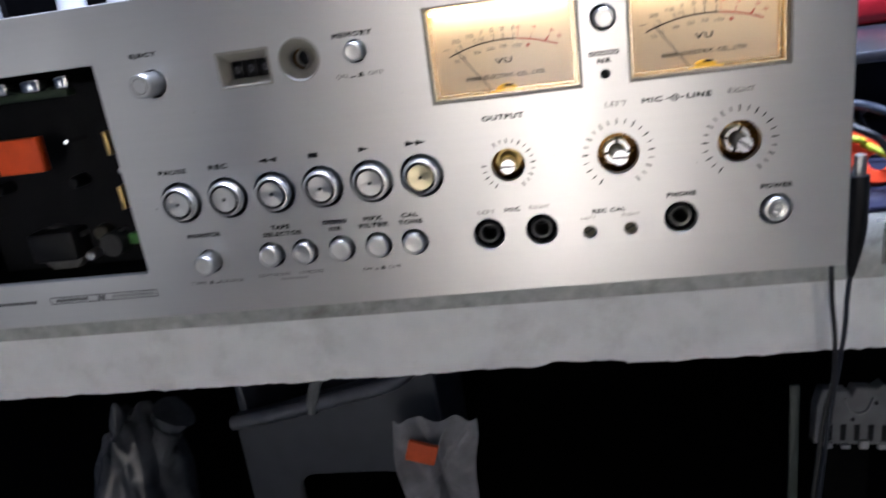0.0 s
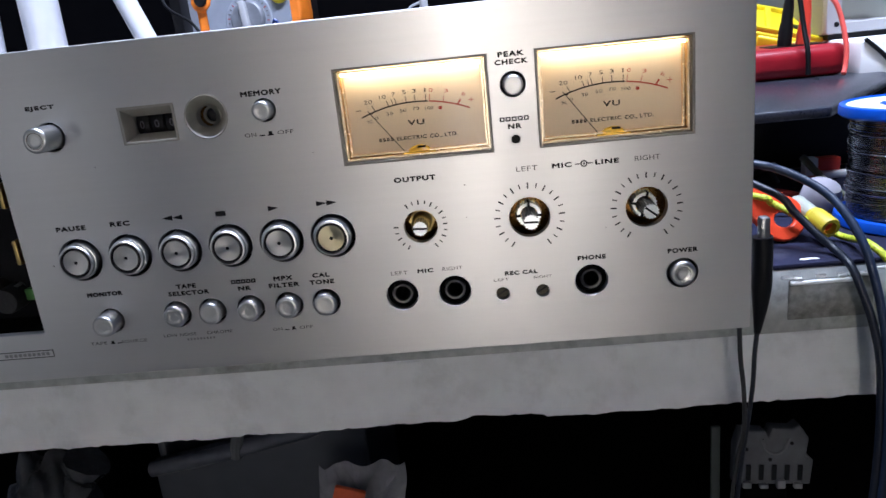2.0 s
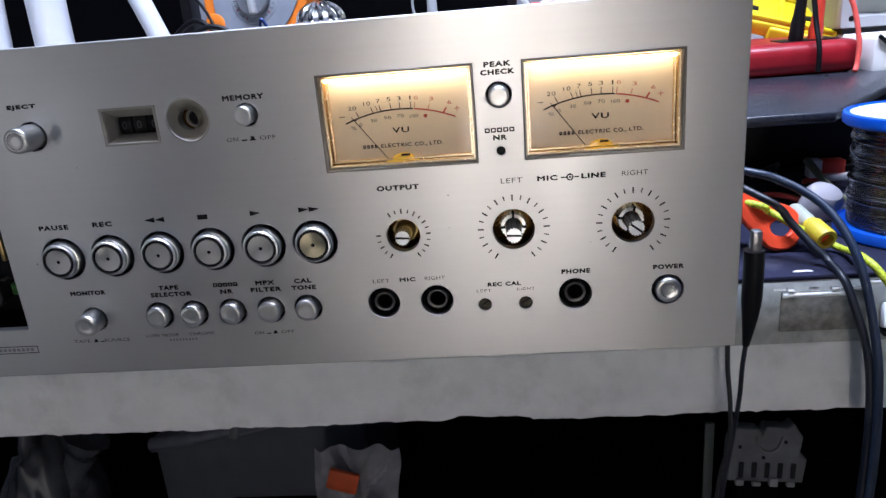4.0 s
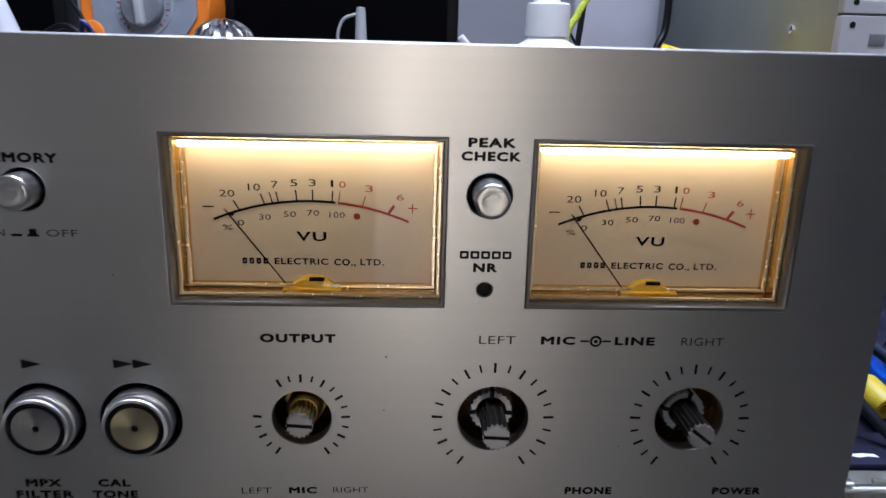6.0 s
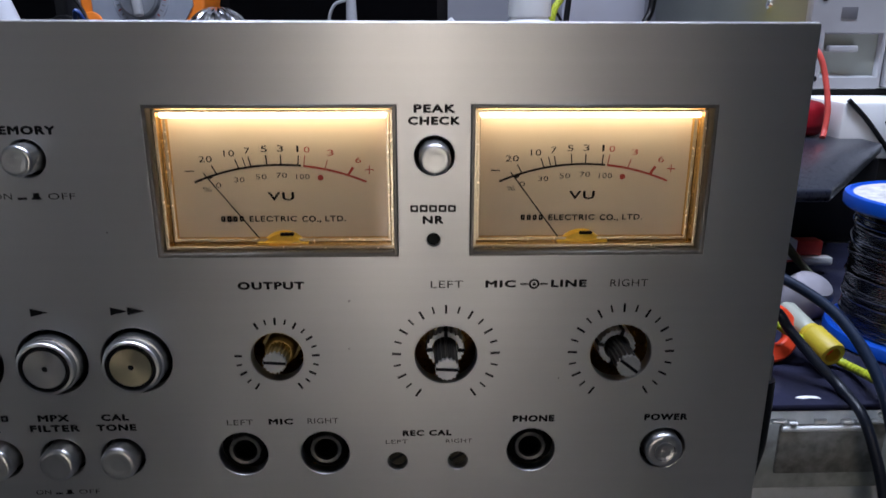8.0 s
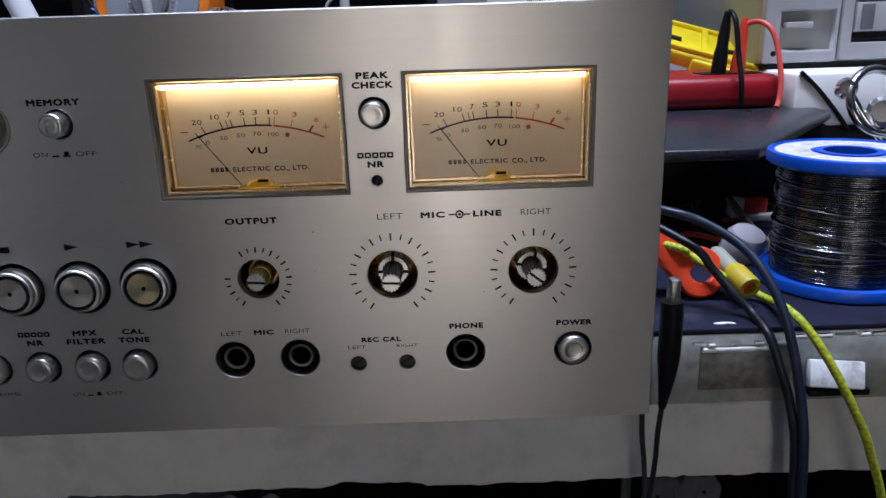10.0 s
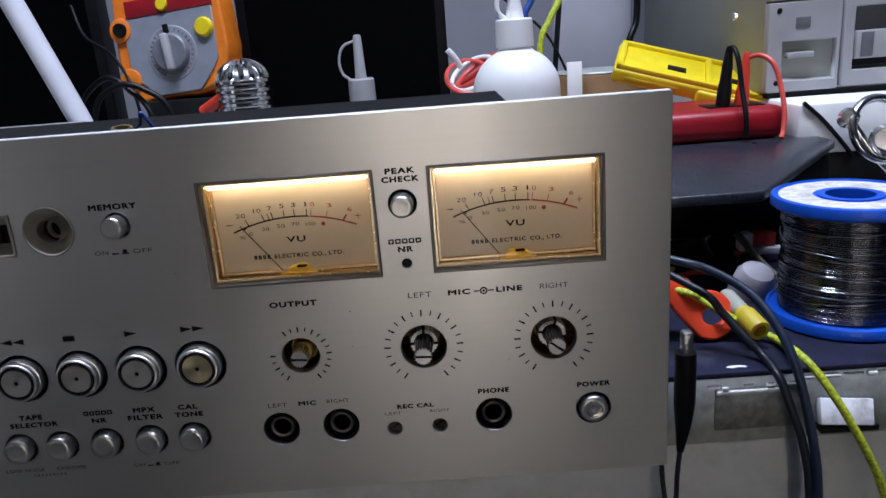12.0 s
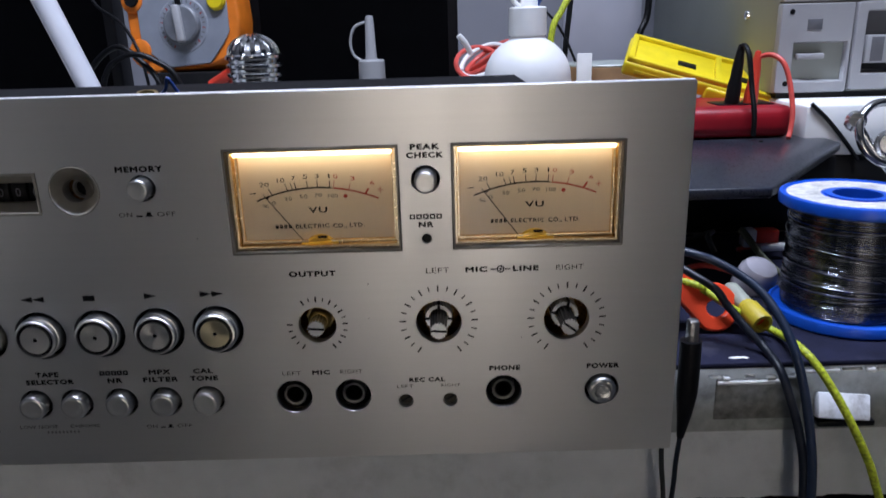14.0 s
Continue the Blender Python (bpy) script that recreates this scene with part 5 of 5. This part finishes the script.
# clutter between the monitor and the cabinet
coil = thing("wire_coil", "coil of red and white hook-up wire", "wire coil")
for i, (dx, material) in enumerate(((0.0, RED_CABLE), (0.006, WHITE), (0.012, RED_CABLE), (0.018, RED_CABLE))):
    pts = [(0.172 + dx + 0.026 * math.cos(q), 0.60 + 0.030 * math.sin(q), 0.128 + 0.017 * math.sin(q + 0.6 * i) + 0.003 * i) for q in np.linspace(0, 6.2, 14)]
    part("turn", sweep(pts, 0.0029, 10, 4), material, coil)
part("loose_end", sweep([(0.163, 0.585, 0.140), (0.156, 0.580, 0.152), (0.149, 0.578, 0.160)], 0.0034, 10), WHITE, coil, "stripped white wire end")
part("coil_former", lathe([(0.0, 0.0), (0.03, 0.0), (0.03, 0.112), (0.0, 0.112)], 30, pose(0.180, 0.60, 0)), BROWN, coil, "card former")
roll = thing("tape_roll", "brown tape roll with a pale disc on top", "tape roll", at=pose(0.322, 0.600, 0.0))
part("roll", lathe([(0.025, 0.0), (0.054, 0.0), (0.055, 0.002), (0.055, 0.120), (0.054, 0.122), (0.025, 0.122)], 48, closed=True), BROWN, roll, "brown rolled tape")
part("disc", lathe([(0.0, 0.122), (0.052, 0.122), (0.053, 0.1235), (0.052, 0.125), (0.0, 0.125)], 48), mat("pale_green_disc", (0.42, 0.46, 0.42), 0.3), roll, "pale disc")
part("paper_slip", box(-0.046, -0.030, -0.060, -0.0555, 0.085, 0.138, 0.0005), WHITE, roll, "white paper slip")
tagged(part("back_board", box(0.290, 0.392, 0.720, 0.735, 0.0, 0.36, 0.004), mat("pale_violet_grey_board", (0.44, 0.44, 0.50), 0.55, 0, 0.05, 14)), "pale grey board leaning at the back of the bench", "board")
tagged(part("cable", sweep([(0.272, 0.655, 0.0), (0.282, 0.66, 0.130), (0.290, 0.67, 0.200), (0.300, 0.68, 0.300)], 0.0034, 10), BLACK), "black cable hanging behind the bottle", "cable", group="black cables")
tagged(part("cable", sweep([(0.362, 0.66, 0.0), (0.374, 0.67, 0.140), (0.388, 0.68, 0.185), (0.388, 0.69, 0.300)], 0.0042, 10), BLACK), "thick black cable beside the pale board", "cable", group="black cables")
tagged(part("cable", sweep([(0.300, 0.62, 0.10), (0.270, 0.63, 0.165), (0.235, 0.64, 0.200), (0.190, 0.64, 0.235)], 0.0016, 8), BLACK), "thin black cable crossing behind the bottle", "cable", group="black cables")
tagged(part("cable", sweep([(0.250, 0.565, 0.02), (0.252, 0.575, 0.150), (0.266, 0.585, 0.185), (0.282, 0.595, 0.215), (0.300, 0.60, 0.29)], 0.0036, 10), YELLOW_CABLE), "yellow-green cable rising behind the bottle", "cable")
tagged(part("cable", sweep([(0.222, 0.60, 0.06), (0.235, 0.605, 0.175), (0.250, 0.61, 0.210), (0.275, 0.62, 0.27)], 0.0040, 10), BLUE_CABLE), "blue cable rising behind the bottle", "cable")

# cords and plugs on the mat
tagged(part("cable", sweep([(0.19, 0.170, 0.050), (0.225, 0.125, 0.057), (0.2554, 0.1000, 0.0533), (0.2683, 0.0950, 0.0498), (0.2802, 0.0880, 0.0438), (0.2885, 0.0800, 0.0371), (0.2944, 0.0700, 0.0273), (0.2988, 0.0600, 0.0138), (0.3032, 0.0550, -0.0049), (0.3076, 0.0520, -0.0280), (0.3105, 0.0500, -0.0522), (0.3135, 0.0505, -0.100), (0.314, 0.055, -0.16), (0.311, 0.065, -0.26)], 0.0023, 14), GREY_CABLE), "blue-grey cable hanging over the bench edge", "cable", group="hanging cables")
tagged(part("cable", sweep([(0.20, 0.175, 0.040), (0.235, 0.130, 0.048), (0.2677, 0.1000, 0.0356), (0.2781, 0.0950, 0.0242), (0.2863, 0.0850, 0.0137), (0.2923, 0.0780, 0.0071), (0.2948, 0.0640, 0.0015), (0.2983, 0.0580, -0.0108), (0.3038, 0.0550, -0.0296), (0.3080, 0.0530, -0.0542), (0.3105, 0.0535, -0.100), (0.311, 0.058, -0.16), (0.308, 0.066, -0.26)], 0.0022, 14), DARK_CABLE), "dark blue cable hanging over the bench edge", "cable", group="hanging cables")
tagged(part("cable", sweep([(0.20, 0.17, 0.035), (0.2609, 0.1150, 0.0312), (0.2724, 0.1120, 0.0260), (0.2838, 0.1050, 0.0191), (0.3066, 0.1000, 0.0066), (0.3052, 0.0700, 0.0116), (0.3107, 0.0580, 0.0050), (0.3216, 0.0500, -0.0140), (0.3322, 0.0460, -0.0352), (0.3387, 0.0450, -0.0507), (0.3500, 0.0455, -0.0850), (0.356, 0.050, -0.14), (0.357, 0.06, -0.24)], 0.0020, 12), YELLOW_CABLE), "yellow-green braided cable hanging over the bench edge", "cable", group="hanging cables")


def plug():
    p = thing("phono_plug", "yellow phono plug with a clear sleeve", "plug")
    a, b = Vector((0.2905, 0.128, 0.0235)), Vector((0.2968, 0.092, 0.0140))
    d = (b - a).normalized()
    m = Matrix.Translation(b) @ d.to_track_quat("Z", "Y").to_matrix().to_4x4()
    part("shell", lathe([(0.0036, -0.006), (0.0036, 0.0), (0.0056, 0.0), (0.0060, -0.001), (0.0058, -0.014), (0.0048, -0.0155), (0.0048, -0.017), (0.0, -0.017)], 28, m), mat("dull_yellow_plastic", (0.55, 0.42, 0.03), 0.45), p, "dull yellow shell")
    part("core", lathe([(0.0, -0.004), (0.0036, -0.004)], 16, m), ORANGE_RED, p)
    part("sleeve", lathe([(0.0040, -0.0165), (0.0046, -0.019), (0.0046, -0.033), (0.0030, -0.036), (0.0, -0.036)], 24, m), mat("cloudy_sleeve", (0.34, 0.36, 0.30), 0.3), p, "cloudy clear sleeve")


plug()


def orange_clip():
    m = pose(0.2775, 0.112, 0.0165, -24, 0, 6)
    c = thing("ring_handle", "orange-red plastic ring handle on the mat", "handle", at=m)
    outer = [(0.0125 * math.cos(a), 0.0125 * math.sin(a)) for a in np.linspace(-2.2, 1.9, 26)] + [(-0.010, 0.020), (-0.022, 0.026), (-0.027, 0.020), (-0.018, 0.004)]
    hole = [(0.0012 + 0.0074 * math.cos(a), -0.0008 + 0.0060 * math.sin(a)) for a in np.linspace(0, 6.15, 26)]
    part("ring", sheet([outer, hole], -0.0026, 0.0026, 0.0012), ORANGE_RED, c, "orange-red plastic ring")


orange_clip()
tagged(part("plastic_stopper", lathe([(0.0, 0.0), (0.0120, 0.0), (0.0125, 0.002), (0.0118, 0.016), (0.0095, 0.020), (0.0, 0.0208)], 36, pose(0.323, 0.172, 0.0034, 24, 10, 0)), mat("lilac_grey_plastic", (0.40, 0.38, 0.42), 0.4)), "lilac-grey plastic stopper lying on the mat", "stopper")
con = thing("red_white_connector", "small red and white connector among the wires", "connector")
part("white_end", box(0.343, 0.352, 0.232, 0.242, 0.0120, 0.0250, 0.001), WHITE, con, "white end block")
part("red_body", box(0.352, 0.368, 0.232, 0.242, 0.0150, 0.0245, 0.001), RED_BRIGHT, con, "red body")
part("white_latch", box(0.354, 0.374, 0.229, 0.236, 0.0095, 0.0145, 0.001), WHITE, con, "white latch")
part("lead", sweep([(0.347, 0.237, 0.0125), (0.344, 0.24, 0.008), (0.35, 0.25, 0.006), (0.38, 0.26, 0.006)], 0.002, 8), RED_CABLE, con)
rnd = random.Random(11)
for i in range(12):
    x, y = rnd.uniform(0.25, 0.33), rnd.uniform(0.16, 0.25)
    pts = [(x + 0.05 * k / 3 * math.cos(i) + rnd.uniform(-0.008, 0.008), y + 0.04 * k / 3 * math.sin(i * 1.7) + rnd.uniform(-0.006, 0.006), 0.0075 + 0.012 * math.sin(k * 1.1) * (i % 3) / 2) for k in range(4)]
    tagged(part("wire_offcut", sweep(pts, 0.0016 + 0.0003 * (i % 3), 8, 5), (BLACK, RED_CABLE, DARK_CABLE, YELLOW_CABLE, BLACK, GREY_CABLE)[i % 6]), "short insulated wire offcut on the mat", "wire", group="wire offcuts")
tagged(part("probe_tip", sweep([(0.337, 0.225, 0.028), (0.345, 0.205, 0.014), (0.352, 0.19, 0.006)], lambda s: 0.0028 - 0.001 * s, 10), mat("olive_plastic", (0.12, 0.12, 0.07), 0.5)), "olive plastic probe tip among the wires", "probe")


tagged(part("paper_scrap", sheet([[(0.2725, 0.0), (0.2755, -0.0010), (0.2790, -0.0003), (0.2830, -0.0009), (0.2822, 0.0010), (0.2780, 0.0016), (0.2740, 0.0012)]], 0.0, 0.0004, 0.0, m=pose(0, 0.0740, 0.0037, -90, 0, 0)), WHITE), "scrap of white paper on the mat", "paper")


# clip leads hanging beside the panel
def clip_lead():
    c = thing("crocodile_clip_lead", "black crocodile clip lead hanging beside the panel", "clip lead")
    part("jaw", box(0.2405, 0.2455, 0.0440, 0.0500, 0.0250, 0.0375, 0.0014), STEEL, c, "dull metal jaw")
    part("boot", sweep([(0.2425, 0.047, 0.0270), (0.2428, 0.047, 0.014), (0.2428, 0.048, -0.008), (0.2415, 0.048, -0.0255)], lambda s: 0.0050 - 0.0033 * max(0, s - 0.55) / 0.45, 16), BLACK, c, "black rubber boot")
    part("cable", sweep([(0.2415, 0.048, -0.0245), (0.2400, 0.047, -0.038), (0.2395, 0.047, -0.055), (0.2375, 0.048, -0.080), (0.2340, 0.05, -0.12), (0.228, 0.055, -0.24)], 0.0012, 10), DARK_CABLE, c, "thin dark cable")


clip_lead()
tagged(part("hanging_wire", sweep([(0.2350, 0.100, 0.012), (0.2335, 0.070, 0.010), (0.2320, 0.050, -0.008), (0.2326, 0.0467, -0.037), (0.2350, 0.047, -0.060), (0.2355, 0.048, -0.085), (0.2320, 0.052, -0.12), (0.226, 0.058, -0.24)], 0.0012, 10), RUBBER), "thin dark green wire hanging below the panel", "wire")


# ---- under the bench ----
# Base colours down here are lowered to carry the shade below the worktop.
def crumpled_bag():
    bm = bmesh.new()
    bmesh.ops.create_icosphere(bm, subdivisions=5, radius=1)
    for v in bm.verts:
        d = v.co.normalized()
        k = 1 + 0.22 * noise.noise(d * 1.8) + 0.10 * noise.noise(d * 4.1) + 0.02 * noise.noise(d * 9)
        v.co = Vector((d.x * 0.046 * k * (1.15 - 0.3 * d.z), d.y * 0.055 * k, max(-0.100, d.z * 0.115 * k)))
    bmesh.ops.transform(bm, matrix=pose(-0.388, 0.335, -0.352), verts=bm.verts)
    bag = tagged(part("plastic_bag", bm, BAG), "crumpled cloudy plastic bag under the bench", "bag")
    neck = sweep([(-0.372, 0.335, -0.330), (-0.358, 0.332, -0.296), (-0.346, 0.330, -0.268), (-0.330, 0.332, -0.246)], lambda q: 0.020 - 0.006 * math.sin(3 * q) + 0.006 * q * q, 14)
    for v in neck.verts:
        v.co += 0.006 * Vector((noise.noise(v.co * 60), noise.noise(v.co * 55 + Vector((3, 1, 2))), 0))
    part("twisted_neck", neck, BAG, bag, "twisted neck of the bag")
    return bag


crumpled_bag()


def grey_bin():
    b = thing("storage_bin", "grey plastic bin with a rounded rim, darkened for shade", "bin")
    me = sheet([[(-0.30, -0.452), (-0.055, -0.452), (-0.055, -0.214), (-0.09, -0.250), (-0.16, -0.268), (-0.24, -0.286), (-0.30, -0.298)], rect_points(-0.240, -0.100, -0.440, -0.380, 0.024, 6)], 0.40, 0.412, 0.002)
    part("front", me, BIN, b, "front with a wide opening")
    part("rim", sweep([(-0.300, 0.392, -0.300), (-0.24, 0.388, -0.288), (-0.16, 0.386, -0.270), (-0.09, 0.388, -0.252), (-0.058, 0.395, -0.215)], 0.009, 12), mat("shaded_bin_rim", (0.075, 0.08, 0.10), 0.4), b, "rounded grey rim")
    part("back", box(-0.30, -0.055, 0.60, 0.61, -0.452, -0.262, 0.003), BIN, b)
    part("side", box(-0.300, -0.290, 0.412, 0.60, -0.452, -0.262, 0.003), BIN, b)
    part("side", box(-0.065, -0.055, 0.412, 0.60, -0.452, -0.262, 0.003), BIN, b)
    part("strap", sweep([(-0.196, 0.384, -0.285), (-0.190, 0.380, -0.262), (-0.180, 0.380, -0.240), (-0.168, 0.384, -0.226)], 0.007, 10), mat("shaded_pale_strap", (0.10, 0.105, 0.11), 0.5), b, "pale corrugated strap")


grey_bin()
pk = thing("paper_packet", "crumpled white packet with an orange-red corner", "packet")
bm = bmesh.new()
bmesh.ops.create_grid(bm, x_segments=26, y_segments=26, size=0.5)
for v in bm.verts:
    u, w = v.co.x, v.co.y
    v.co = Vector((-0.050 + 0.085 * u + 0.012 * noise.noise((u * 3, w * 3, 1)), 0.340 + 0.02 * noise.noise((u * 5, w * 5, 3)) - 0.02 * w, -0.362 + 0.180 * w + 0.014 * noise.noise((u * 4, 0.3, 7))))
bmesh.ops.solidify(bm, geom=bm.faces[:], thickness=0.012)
# White paper greyed so its colour holds the shade under the bench.
part("wrapper", bm, mat("shade_greyed_paper", (0.19, 0.19, 0.215), 0.6, 0, 0.3, 30), pk, "crumpled white wrapper, greyed for shade")
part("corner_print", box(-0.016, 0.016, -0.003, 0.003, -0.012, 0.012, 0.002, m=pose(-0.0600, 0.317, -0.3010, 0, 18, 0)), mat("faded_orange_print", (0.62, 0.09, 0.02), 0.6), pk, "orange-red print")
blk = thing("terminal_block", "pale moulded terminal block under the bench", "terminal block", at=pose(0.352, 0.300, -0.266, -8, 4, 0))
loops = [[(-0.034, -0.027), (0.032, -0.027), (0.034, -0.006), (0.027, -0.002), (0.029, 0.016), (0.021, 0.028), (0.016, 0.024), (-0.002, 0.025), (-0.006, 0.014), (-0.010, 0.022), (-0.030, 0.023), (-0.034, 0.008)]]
# Pale mouldings and the strip take a darker colour in place of shade.
part("body", sheet(loops, -0.008, 0.008, 0.0015), mat("shaded_grey_plastic", (0.10, 0.104, 0.115), 0.5, 0, 0.2, 60), blk, "pale grey moulded body, darkened for shade")
for i in range(5):
    part("slot", box(-0.026 + i * 0.0118, -0.0215 + i * 0.0118, -0.0092, -0.006, -0.024, -0.009, 0.0003), BLACK, blk)
for i, h in enumerate((0.006, 0.004, 0.008, 0.005)):
    part("clamp_tooth", box(-0.029 + i * 0.0155, -0.0215 + i * 0.0155, -0.0125, -0.008, -0.031, -0.031 + h, 0.0008), mat("shaded_pale_tooth", (0.24, 0.24, 0.25), 0.5), blk, "pale clamp tooth")
part("moulded_channel", sweep([(-0.012, -0.0085, 0.016), (-0.008, -0.0085, 0.006), (0.0, -0.0085, 0.002), (0.008, -0.0085, 0.006), (0.012, -0.0085, 0.017)], 0.0013, 8), CASE_DARK, blk, "curved moulded channel")
for x, z in ((-0.026, 0.006), (0.015, 0.012), (-0.004, -0.004)):
    part("pin_hole", lathe([(0.0, 0.0006), (0.0016, 0.0006), (0.0018, 0.0)], 14, at_panel(x, z, -0.0080)), BLACK, blk)
part("post", box(-0.02, 0.02, 0.008, 0.02, -0.184, 0.010, 0.002), PITCH, blk, "dark mounting post")
tagged(part("pale_strip", box(0.2965, 0.3050, 0.300, 0.304, -0.460, -0.236, 0.001, m=pose(0, 0, 0)), mat("shaded_green_strip", (0.03, 0.04, 0.037), 0.5)), "green plastic strip under the bench, darkened for shade", "strip")

# ceiling lamp housing
f = thing("ceiling_lamp", "white ceiling tube lamp", "lamp")
part("housing", box(-0.37, 0.87, -0.11, 0.07, 1.675, 1.72, 0.004), CEIL, f, "white sheet metal housing")
